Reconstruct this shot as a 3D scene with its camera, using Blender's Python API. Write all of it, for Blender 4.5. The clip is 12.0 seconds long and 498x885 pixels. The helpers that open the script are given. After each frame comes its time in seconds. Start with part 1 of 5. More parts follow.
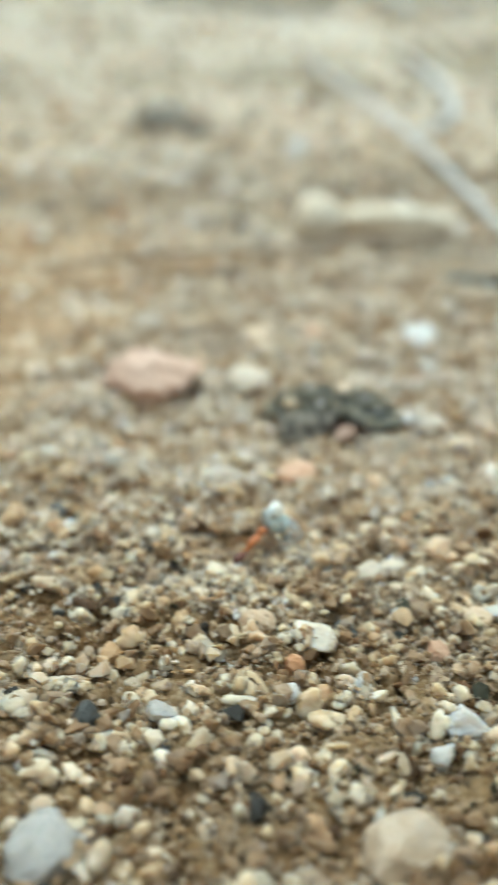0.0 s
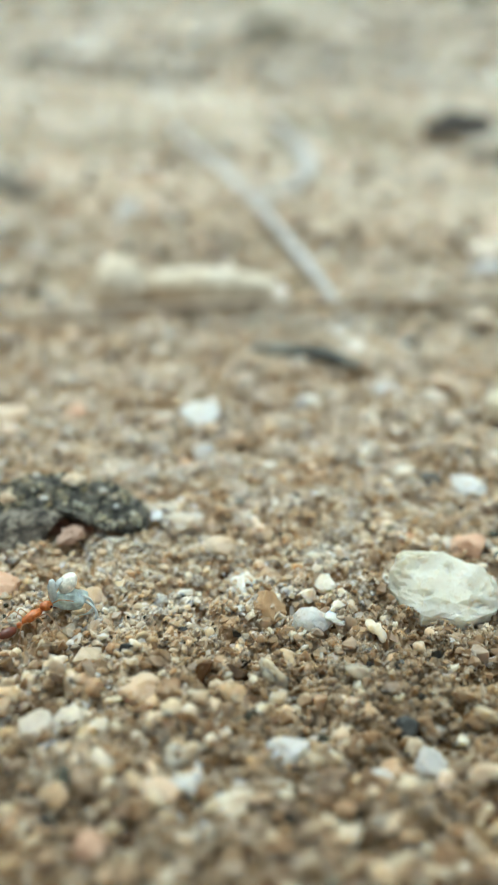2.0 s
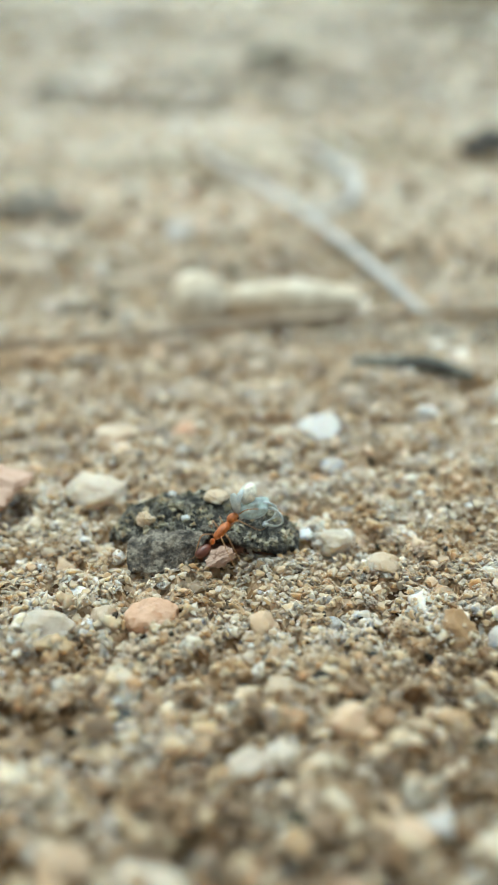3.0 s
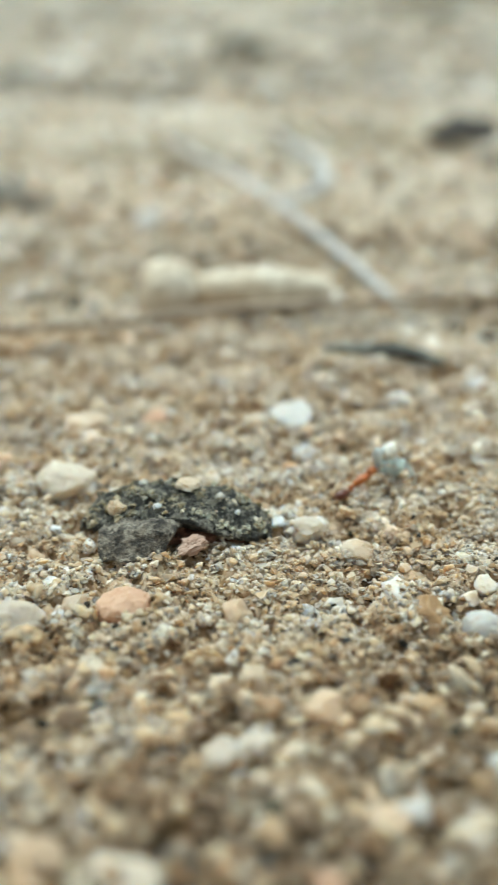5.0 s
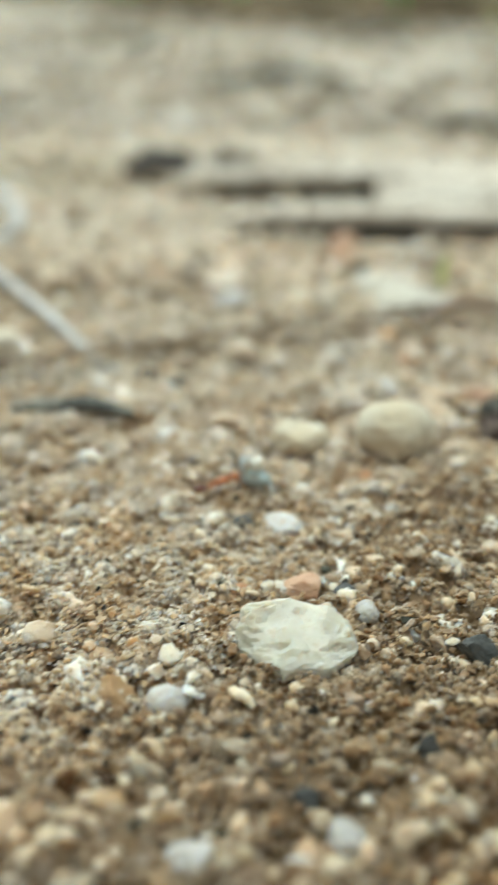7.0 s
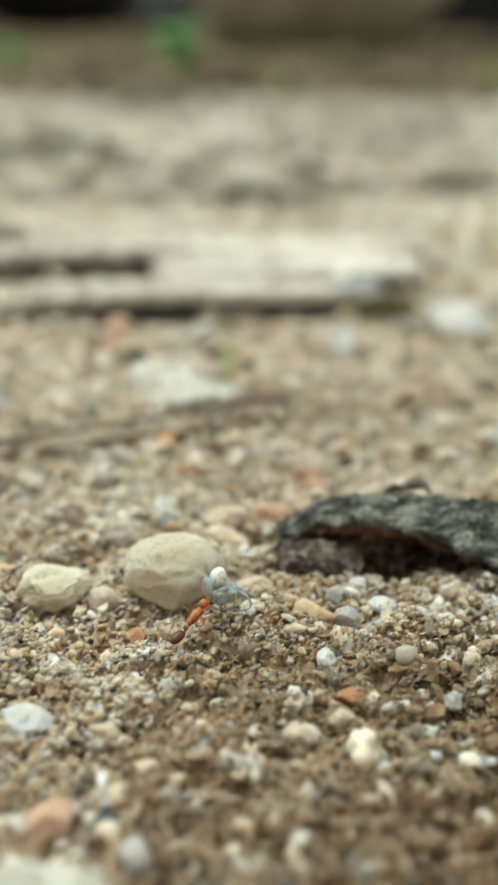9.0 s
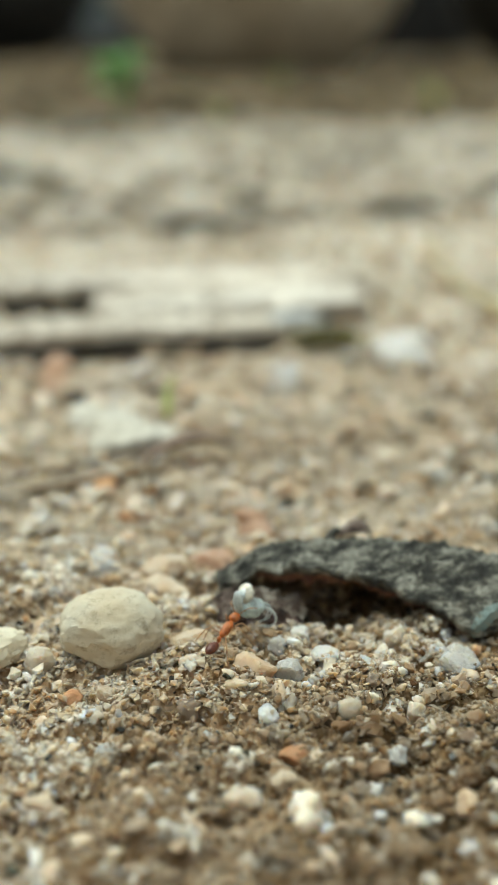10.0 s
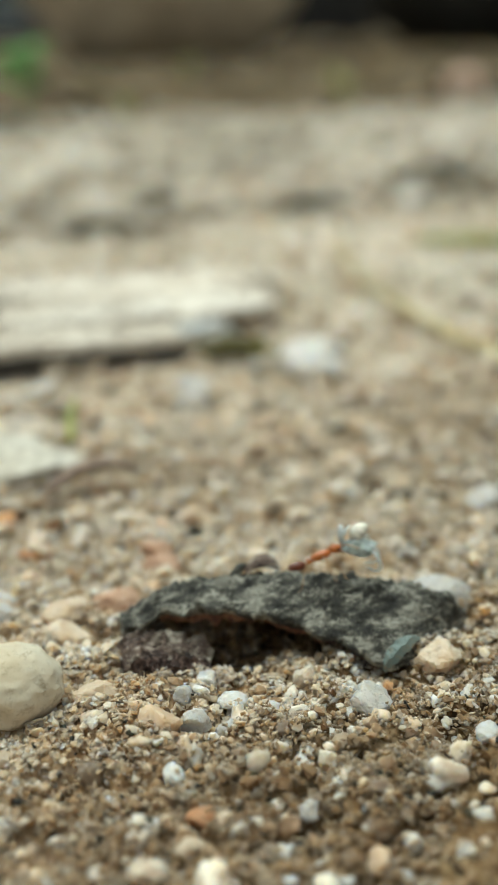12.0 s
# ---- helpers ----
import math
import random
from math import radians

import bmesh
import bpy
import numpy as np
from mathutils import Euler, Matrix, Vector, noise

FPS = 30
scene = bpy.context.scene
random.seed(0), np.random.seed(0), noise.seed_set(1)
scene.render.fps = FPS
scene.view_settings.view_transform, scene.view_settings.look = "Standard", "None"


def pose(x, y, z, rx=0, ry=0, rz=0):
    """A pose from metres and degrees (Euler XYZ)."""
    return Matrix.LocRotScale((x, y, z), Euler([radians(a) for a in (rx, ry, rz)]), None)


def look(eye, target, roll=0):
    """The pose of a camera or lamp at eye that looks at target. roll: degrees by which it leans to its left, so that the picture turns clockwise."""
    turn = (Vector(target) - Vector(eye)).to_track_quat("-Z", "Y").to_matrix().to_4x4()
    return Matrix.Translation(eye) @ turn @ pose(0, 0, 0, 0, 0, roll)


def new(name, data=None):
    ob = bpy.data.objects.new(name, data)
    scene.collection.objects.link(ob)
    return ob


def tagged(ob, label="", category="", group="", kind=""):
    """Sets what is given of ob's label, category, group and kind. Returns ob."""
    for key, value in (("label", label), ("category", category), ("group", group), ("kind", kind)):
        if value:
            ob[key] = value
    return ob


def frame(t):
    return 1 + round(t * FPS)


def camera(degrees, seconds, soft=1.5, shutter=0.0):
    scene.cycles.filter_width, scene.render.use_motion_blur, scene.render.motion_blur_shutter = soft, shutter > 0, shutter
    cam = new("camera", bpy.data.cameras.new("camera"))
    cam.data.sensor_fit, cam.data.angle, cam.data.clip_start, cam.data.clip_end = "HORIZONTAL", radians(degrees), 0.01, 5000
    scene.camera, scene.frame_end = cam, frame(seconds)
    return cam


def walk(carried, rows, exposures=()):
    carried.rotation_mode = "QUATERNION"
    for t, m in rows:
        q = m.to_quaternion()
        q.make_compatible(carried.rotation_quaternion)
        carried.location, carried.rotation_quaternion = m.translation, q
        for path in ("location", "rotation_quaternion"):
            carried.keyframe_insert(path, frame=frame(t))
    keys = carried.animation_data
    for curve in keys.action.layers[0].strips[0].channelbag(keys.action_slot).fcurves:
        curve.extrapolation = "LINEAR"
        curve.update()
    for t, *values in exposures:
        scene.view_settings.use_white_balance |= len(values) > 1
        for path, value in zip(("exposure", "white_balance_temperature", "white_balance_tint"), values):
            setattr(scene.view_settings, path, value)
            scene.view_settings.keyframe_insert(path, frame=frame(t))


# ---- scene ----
MM = 0.001
cam = camera(25.1, 12.0, soft=1.5, shutter=0.4)
# A telephone's small lens held close over the sand: shallow depth of field, focus fixed.
cam.data.dof.use_dof = True
cam.data.dof.focus_distance = 61 * MM
cam.data.dof.aperture_fstop = 37
cam.data.dof.aperture_blades = 0

# Seconds; eye in millimetres; yaw, pitch and roll in degrees.
PATH = [
    (0, 0.00, -0.01, 45.98, 17.57, -31.88, -0.65),
    (0.5, 5.61, 2.12, 45.40, 16.89, -32.60, 0.33),
    (1, 6.28, 2.71, 41.74, 16.23, -32.01, 0.15),
    (1.5, 5.98, 9.69, 39.30, 15.24, -30.06, -0.21),
    (2, 10.55, 18.70, 37.76, 14.94, -27.41, 0.13),
    (2.5, 3.89, 19.86, 35.51, 14.83, -25.86, -0.61),
    (2.7, -0.70, 19.95, 34.00, 13.50, -25.30, -0.80),
    (4.5, -1.31, 20.21, 33.25, 13.10, -25.57, -0.88),
    (5, -1.19, 20.40, 33.30, 11.61, -25.82, -0.42),
    (5.5, -0.05, 20.87, 34.35, 6.67, -24.85, 0.16),
    (6, 1.03, 22.14, 34.37, 2.75, -25.06, 0.42),
    (6.5, 1.07, 22.63, 33.96, 2.39, -24.95, 0.49),
    (6.7, 1.81, 22.27, 35.55, 0.66, -25.32, 0.27),
    (8.3, 6.86, 38.18, 32.61, -8.75, -22.47, 0.44),
    (8.5, 7.29, 38.62, 32.36, -9.78, -22.56, 0.62),
    (9, 8.14, 39.59, 32.97, -12.81, -21.66, 0.83),
    (9.5, 9.33, 40.46, 34.45, -14.23, -20.95, -0.15),
    (10, 9.73, 41.05, 34.07, -15.22, -20.60, -0.06),
    (10.5, 10.27, 42.14, 34.00, -16.57, -20.53, 0.15),
    (11, 10.53, 42.30, 34.27, -17.48, -20.64, 0.26),
    (11.5, 11.66, 43.44, 34.79, -18.50, -21.17, -0.39),
    (12, 12.45, 43.83, 35.94, -19.19, -21.36, -1.17),
]
walk(cam, [(t, pose(x * MM, y * MM, z * MM, 90 + pitch, 0, yaw) @ pose(0, 0, 0, 0, 0, roll))
           for t, x, y, z, yaw, pitch, roll in PATH],
     exposures=[(0, 0.45, 5750, -9), (3, 0.38, 5800, -8), (6, 0.33, 5950, -7), (9, 0.24, 6250, -7), (12, 0.19, 6250, -6)])

# ---- light: a bright overcast sky ----
world = bpy.data.worlds.new("sky")
scene.world = world
world.use_nodes = True
wn = world.node_tree.nodes
sky = wn.new("ShaderNodeTexSky")
sky.sky_type = "NISHITA"
sky.sun_disc = False
sky.sun_elevation = radians(70)
sky.sun_rotation = radians(-26)
sky.dust_density = 4.0
wn["Background"].inputs["Strength"].default_value = 0.15
# thin cloud greys the blue
cloud = wn.new("ShaderNodeHueSaturation")
cloud.inputs["Saturation"].default_value = 0.08
world.node_tree.links.new(sky.outputs[0], cloud.inputs["Color"])
world.node_tree.links.new(cloud.outputs[0], wn["Background"].inputs["Color"])
sun_data = bpy.data.lights.new("sun", "SUN")
sun_data.energy = 1.15
sun_data.angle = radians(26)
sun_data.color = (1.0, 0.97, 0.92)
sun = new("sun", sun_data)
sun.matrix_world = look((-0.3, 0.62, 1.85), (0, 0, 0))


# ---- small helpers ----
def at(x, y, z, rx=0, ry=0, rz=0):
    """A pose from millimetres and degrees."""
    return pose(x * MM, y * MM, z * MM, rx, ry, rz)


def hills(x, y):
    """Height of the sand in millimetres, for numbers or arrays of millimetres."""
    x, y = np.asarray(x, float), np.asarray(y, float)
    z = 3.2 * np.exp(-((y - 34) / 22) ** 2)
    near = np.exp(-np.maximum(0, y - 120) / 45)
    z = z + 0.35 * np.sin(x * 0.31 + 0.9 * np.sin(y * 0.21)) * np.sin(y * 0.27 + 1.3) * near
    z = z + 0.22 * np.sin(x * 0.83 + 1.1 + np.sin(y * 0.5)) * np.sin(y * 0.71 + 0.4 * np.sin(x * 0.4)) * near
    z = z - 2.6 * np.exp(-((x - 31.0) / 5.0) ** 2 - ((y - 100.3) / 2.3) ** 2)
    dip = np.clip((y - 103) / 12, 0, 1)
    z = z - 0.8 * dip * dip * (3 - 2 * dip)
    far = np.clip((y - 140) / 120, 0, 1)
    z = z + far * (1.3 * np.sin(x * 0.06 + 0.8 * np.sin(y * 0.05)) * np.sin(y * 0.075 + 0.5) + 0.7 * np.sin(x * 0.13 + 2) * np.sin(y * 0.17))
    return z


LATTICE = np.random.default_rng(3).uniform(-1, 1, (256, 256))


def lumps(x, y, cell, shift=0):
    """Rounded lumps between creases, 0 to 1."""
    u, v = x / cell + shift, y / cell + 0.7 * shift
    i, j = np.floor(u).astype(int), np.floor(v).astype(int)
    a, b = u - i, v - j
    a, b = a * a * (3 - 2 * a), b * b * (3 - 2 * b)
    f = lambda k, m: LATTICE[(i + k) % 256, (j + m) % 256]
    return np.abs((f(0, 0) * (1 - a) + f(1, 0) * a) * (1 - b) + (f(0, 1) * (1 - a) + f(1, 1) * a) * b)


def crumbs(x, y):
    """Crumbly relief of the sand in millimetres, mostly hollows below its mean height."""
    x, y = np.asarray(x, float), np.asarray(y, float)
    z = 2.2 * lumps(x + 0.3 * y, y - 0.3 * x, 2.3) + 1.0 * lumps(x - 0.5 * y, y + 0.5 * x, 1.05, 9.3) + 0.45 * lumps(x, y, 0.5, 4.1)
    near = np.exp(-np.maximum(0, y - 110) / 6) * np.exp(-np.maximum(0, 44 - y) / 10)
    return (np.minimum(z, 1.25 + 0.15 * z) - 1.3) * near


def ground_z(x, y):
    return float(hills(x, y))


def part(name, bm, material, parent=None, label="", m=None, smooth=False):
    """Links a bmesh in millimetres as one mesh object."""
    me = bpy.data.meshes.new(name)
    bmesh.ops.scale(bm, vec=(MM, MM, MM), verts=bm.verts)
    bm.to_mesh(me)
    bm.free()
    if smooth:
        me.shade_smooth()
    me.materials.append(material)
    ob = new(name, me)
    ob.parent = parent
    if m is not None:
        ob.matrix_basis = m
    if label:
        ob["label"] = label
    return ob


def thing(name, m, label, category, group=""):
    ob = new(name)
    ob.empty_display_size = MM
    ob.matrix_basis = m
    return tagged(ob, label, category, group)


# ---- materials ----
def nodes_of(name):
    mat = bpy.data.materials.new(name)
    mat.use_nodes = True
    nt = mat.node_tree
    return mat, nt, nt.nodes["Principled BSDF"]


def noise_node(nt, scale, detail=4, rough=0.6, kind="Object"):
    co = nt.nodes.new("ShaderNodeTexCoord")
    n = nt.nodes.new("ShaderNodeTexNoise")
    n.inputs["Scale"].default_value = scale
    n.inputs["Detail"].default_value = detail
    n.inputs["Roughness"].default_value = rough
    nt.links.new(co.outputs[kind], n.inputs["Vector"])
    return n


def ramp_node(nt, stops, mode="LINEAR"):
    r = nt.nodes.new("ShaderNodeValToRGB")
    r.color_ramp.interpolation = mode
    el = r.color_ramp.elements
    while len(el) < len(stops):
        el.new(0.5)
    for e, (p, c) in zip(el, stops):
        e.position, e.color = p, (*c, 1)
    return r


def mix_node(nt, kind, fac, a, b):
    m = nt.nodes.new("ShaderNodeMix")
    m.data_type, m.blend_type = "RGBA", kind
    for sock, v in ((m.inputs[0], fac), (m.inputs[6], a), (m.inputs[7], b)):
        if isinstance(v, (int, float)):
            sock.default_value = v
        elif isinstance(v, tuple):
            sock.default_value = (*v, 1)
        else:
            nt.links.new(v, sock)
    return m.outputs[2]


def bump_node(nt, height, strength, mm, bsdf):
    b = nt.nodes.new("ShaderNodeBump")
    b.inputs["Strength"].default_value = strength
    b.inputs["Distance"].default_value = mm * MM
    nt.links.new(height, b.inputs["Height"])
    nt.links.new(b.outputs[0], bsdf.inputs["Normal"])


def stone_mat(name, c1, c2, dirt=(0.28, 0.19, 0.10), rough=0.45, scale=900, dirty=0.35, sss=0.0):
    """Mineral: two tones in patches, fine grain, dirt in hollows with a shape of its own, uneven gloss."""
    mat, nt, b = nodes_of(name)
    big, fine = noise_node(nt, scale * 0.5, 3), noise_node(nt, scale * 2.2, 6, 0.75)
    r = ramp_node(nt, [(0.35, c1), (0.65, c2)])
    nt.links.new(big.outputs[0], r.inputs[0])
    info = nt.nodes.new("ShaderNodeObjectInfo")
    spot = ramp_node(nt, [(0.52, (0, 0, 0)), (0.68, (1, 1, 1))])
    nt.links.new(fine.outputs[0], spot.inputs[0])
    fac = nt.nodes.new("ShaderNodeMath")
    fac.operation = "MULTIPLY"
    fac.inputs[1].default_value = min(1.0, 1.6 * dirty)
    nt.links.new(spot.outputs[0], fac.inputs[0])
    col = mix_node(nt, "MIX", fac.outputs[0], r.outputs[0], dirt)
    vary = ramp_node(nt, [(0, (0.78, 0.76, 0.74)), (1, (1.1, 1.08, 1.05))])
    nt.links.new(info.outputs["Random"], vary.inputs[0])
    col = mix_node(nt, "MULTIPLY", 1.0, col, vary.outputs[0])
    nt.links.new(col, b.inputs["Base Color"])
    rr = ramp_node(nt, [(0.3, (rough - 0.15,) * 3), (0.7, (rough + 0.25,) * 3)])
    nt.links.new(fine.outputs[0], rr.inputs[0])
    nt.links.new(rr.outputs[0], b.inputs["Roughness"])
    if sss:
        b.inputs["Subsurface Weight"].default_value = min(1.0, 1.7 * sss)
        b.inputs["Subsurface Radius"].default_value = (1.0, 0.82, 0.58)
        b.inputs["Subsurface Scale"].default_value = 1.1 * MM
        b.inputs["Transmission Weight"].default_value = 0.2 * sss
    b.inputs["Specular IOR Level"].default_value = 0.3
    bump_node(nt, fine.outputs[0], 0.7, 0.10, b)
    return mat


def grain_mat(name, stops, seed=0.0, scale=1500, rough=0.42, mode="CONSTANT", soft=0.5, glass=0.0, stain_size=230, stretch=1.0, deep=(0.80, 0.72, 0.62), calm=0.0, mean=(0.60, 0.49, 0.35)):
    """Loose sand: each grain takes its own mineral colour."""
    mat, nt, b = nodes_of(name)
    geo = nt.nodes.new("ShaderNodeNewGeometry")
    r = ramp_node(nt, stops, mode)
    nt.links.new(geo.outputs["Random Per Island"], r.inputs[0])
    n = noise_node(nt, scale, 4, 0.65)
    tone = ramp_node(nt, [(0.3, (0.74, 0.69, 0.62)), (0.7, (1.10, 1.09, 1.07))])
    nt.links.new(n.outputs[0], tone.inputs[0])
    wave = nt.nodes.new("ShaderNodeMath")
    wave.operation = "MULTIPLY"
    wave.inputs[1].default_value = 37.7
    nt.links.new(geo.outputs["Random Per Island"], wave.inputs[0])
    frac = nt.nodes.new("ShaderNodeMath")
    frac.operation = "FRACT"
    nt.links.new(wave.outputs[0], frac.inputs[0])
    tint = ramp_node(nt, [(0, (0.80, 0.75, 0.68)), (0.6, (1, 1, 1)), (1, (1.06, 1.06, 1.06))])
    nt.links.new(frac.outputs[0], tint.inputs[0])
    col = mix_node(nt, "MIX", 1 - calm, mean, r.outputs[0])
    col = mix_node(nt, "MULTIPLY", 1.0, col, tone.outputs[0])
    col = mix_node(nt, "MULTIPLY", 1.0, col, tint.outputs[0])
    stain = noise_node(nt, stain_size, 3, 0.6)
    if stretch != 1.0:
        mp = nt.nodes.new("ShaderNodeMapping")
        mp.inputs["Scale"].default_value = (1 / stretch, 1, 1)
        nt.links.new(stain.inputs["Vector"].links[0].from_socket, mp.inputs[0])
        nt.links.new(mp.outputs[0], stain.inputs["Vector"])
    brown_tone = ramp_node(nt, [(0.36, deep), (0.58, (1.08, 1.07, 1.06))])
    nt.links.new(stain.outputs[0], brown_tone.inputs[0])
    col = mix_node(nt, "MULTIPLY", 1.0, col, brown_tone.outputs[0])
    nt.links.new(col, b.inputs["Base Color"])
    if glass:
        # clear quartz among the opaque grains
        clear = ramp_node(nt, [(0, (0, 0, 0)), (0.10, (0.6, 0.6, 0.6)), (0.18, (0, 0, 0)), (0.62, (0.35, 0.35, 0.35)), (0.70, (0, 0, 0))], "CONSTANT")
        nt.links.new(frac.outputs[0], clear.inputs[0])
        weight = nt.nodes.new("ShaderNodeMath")
        weight.operation = "MULTIPLY"
        weight.inputs[1].default_value = glass
        nt.links.new(clear.outputs[0], weight.inputs[0])
        nt.links.new(weight.outputs[0], b.inputs["Transmission Weight"])
        tinted = nt.nodes.new("ShaderNodeMath")
        tinted.operation = "MULTIPLY"
        tinted.inputs[1].default_value = 0.5
        nt.links.new(weight.outputs[0], tinted.inputs[0])
        col = mix_node(nt, "MIX", tinted.outputs[0], col, (0.97, 0.90, 0.78))
        nt.links.new(col, b.inputs["Base Color"])
    gl = ramp_node(nt, [(0, (rough - 0.3,) * 3), (0.25, (rough - 0.2,) * 3), (0.5, (rough,) * 3), (1, (rough + 0.3,) * 3)])
    nt.links.new(frac.outputs[0], gl.inputs[0])
    nt.links.new(gl.outputs[0], b.inputs["Roughness"])
    b.inputs["Specular IOR Level"].default_value = 0.15
    b.inputs["Subsurface Weight"].default_value = 0.9
    b.inputs["Subsurface Radius"].default_value = (1.0, 0.8, 0.55)
    b.inputs["Subsurface Scale"].default_value = soft * MM
    bump_node(nt, n.outputs[0], 0.5, 0.08, b)
    return mat


SAND = [(0.0, (0.719, 0.589, 0.468)), (0.14, (0.645, 0.494, 0.362)), (0.27, (0.764, 0.684, 0.585)), (0.42, (0.553, 0.389, 0.255)),
        (0.50, (0.792, 0.750, 0.702)), (0.60, (0.700, 0.513, 0.393)), (0.70, (0.663, 0.541, 0.414)), (0.79, (0.405, 0.266, 0.159)),
        (0.84, (0.737, 0.731, 0.712)), (0.90, (0.516, 0.484, 0.436)), (0.945, (0.065, 0.059, 0.054)), (0.958, (0.553, 0.285, 0.138)),
        (0.970, (0.792, 0.807, 0.861))]
MILK = [(0.0, (0.834, 0.740, 0.638)), (0.16, (0.776, 0.610, 0.493)), (0.30, (0.834, 0.800, 0.750)), (0.46, (0.718, 0.540, 0.403)),
        (0.54, (0.825, 0.820, 0.829)), (0.64, (0.815, 0.630, 0.526)), (0.74, (0.757, 0.650, 0.549)), (0.84, (0.504, 0.340, 0.213)),
        (0.87, (0.757, 0.790, 0.818)), (0.94, (0.097, 0.090, 0.084)), (0.955, (0.718, 0.380, 0.190)), (0.97, (0.854, 0.880, 0.900))]
# brown tones with the telephone's shade over the near sand put into them
NEAR_SHADE = [(0.0, (0.270, 0.202, 0.137)), (0.18, (0.198, 0.139, 0.087)), (0.34, (0.345, 0.276, 0.210)), (0.46, (0.146, 0.092, 0.055)),
        (0.58, (0.388, 0.344, 0.300)), (0.66, (0.278, 0.187, 0.127)), (0.75, (0.110, 0.066, 0.042)), (0.82, (0.315, 0.292, 0.272)), (0.91, (0.025, 0.024, 0.024)),
        (0.955, (0.440, 0.412, 0.400))]
M_near_shade = grain_mat("shaded brown near sand", NEAR_SHADE, glass=0.4, rough=0.55, calm=0.55, mean=(0.365, 0.268, 0.172), deep=(0.543, 0.460, 0.374), soft=0.7)
M_fine = grain_mat("fine sand", SAND, glass=0.5, rough=0.55, calm=0.6, mean=(0.679, 0.540, 0.402), deep=(0.640, 0.520, 0.407), soft=0.9)
M_medium = grain_mat("glassy sand", MILK, glass=0.7, rough=0.40, calm=0.5, mean=(0.757, 0.640, 0.517), deep=(0.815, 0.740, 0.671), soft=1.1)
M_coarse = grain_mat("coarse sand", MILK, scale=1400, rough=0.38, glass=0.6, calm=0.45, mean=(0.757, 0.650, 0.528), deep=(0.815, 0.740, 0.671), soft=1.2)
M_pale = grain_mat("milky sand", [(0.0, (0.640, 0.530, 0.385)), (0.2, (0.601, 0.430, 0.297)), (0.34, (0.679, 0.630, 0.528)), (0.56, (0.524, 0.440, 0.319)), (0.68, (0.660, 0.570, 0.440)), (0.82, (0.485, 0.470, 0.407)),
                                  (0.90, (0.388, 0.245, 0.149)), (0.95, (0.107, 0.097, 0.083))], scale=1100, rough=0.45, soft=1.1, glass=0.5, calm=0.5, mean=(0.582, 0.470, 0.352))
M_behind = grain_mat("pale coarse sand", [(0.0, (0.679, 0.640, 0.561)), (0.2, (0.601, 0.540, 0.451)), (0.36, (0.728, 0.710, 0.671)), (0.5, (0.504, 0.430, 0.330)),
                                           (0.62, (0.601, 0.470, 0.352)), (0.72, (0.737, 0.740, 0.737)), (0.86, (0.388, 0.370, 0.330)), (0.94, (0.116, 0.110, 0.099))], scale=600, soft=0.8, stain_size=60, stretch=2.5, deep=(0.679, 0.620, 0.572), calm=0.4, mean=(0.621, 0.560, 0.473))
M_lumps = grain_mat("pale lumps", MILK, scale=500, rough=0.5, soft=1.5, stain_size=60, calm=0.4, mean=(0.698, 0.660, 0.594))
M_mineral = grain_mat("dark minerals", [(0.0, (0.030, 0.029, 0.026)), (0.3, (0.085, 0.052, 0.028)), (0.55, (0.055, 0.058, 0.042)), (0.75, (0.15, 0.085, 0.04)), (0.9, (0.07, 0.075, 0.08))], rough=0.4, soft=0.15)
M_soil = grain_mat("dark soil", [(0.0, (0.13, 0.095, 0.055)), (0.4, (0.08, 0.06, 0.038)), (0.6, (0.10, 0.10, 0.05)), (0.7, (0.18, 0.13, 0.08)), (0.86, (0.32, 0.24, 0.15))], scale=150, rough=0.65, stain_size=20, stretch=3, deep=(0.55, 0.60, 0.45))
M_gravel = grain_mat("far gravel", [(0.0, (0.698, 0.670, 0.616)), (0.25, (0.621, 0.580, 0.506)), (0.45, (0.747, 0.750, 0.737)), (0.62, (0.466, 0.400, 0.308)),
                                    (0.75, (0.601, 0.500, 0.407)), (0.83, (0.737, 0.740, 0.737)), (0.95, (0.252, 0.220, 0.176))], scale=250, rough=0.55, stain_size=42, stretch=3.3, deep=(0.446, 0.420, 0.385), calm=0.35, mean=(0.650, 0.610, 0.539))


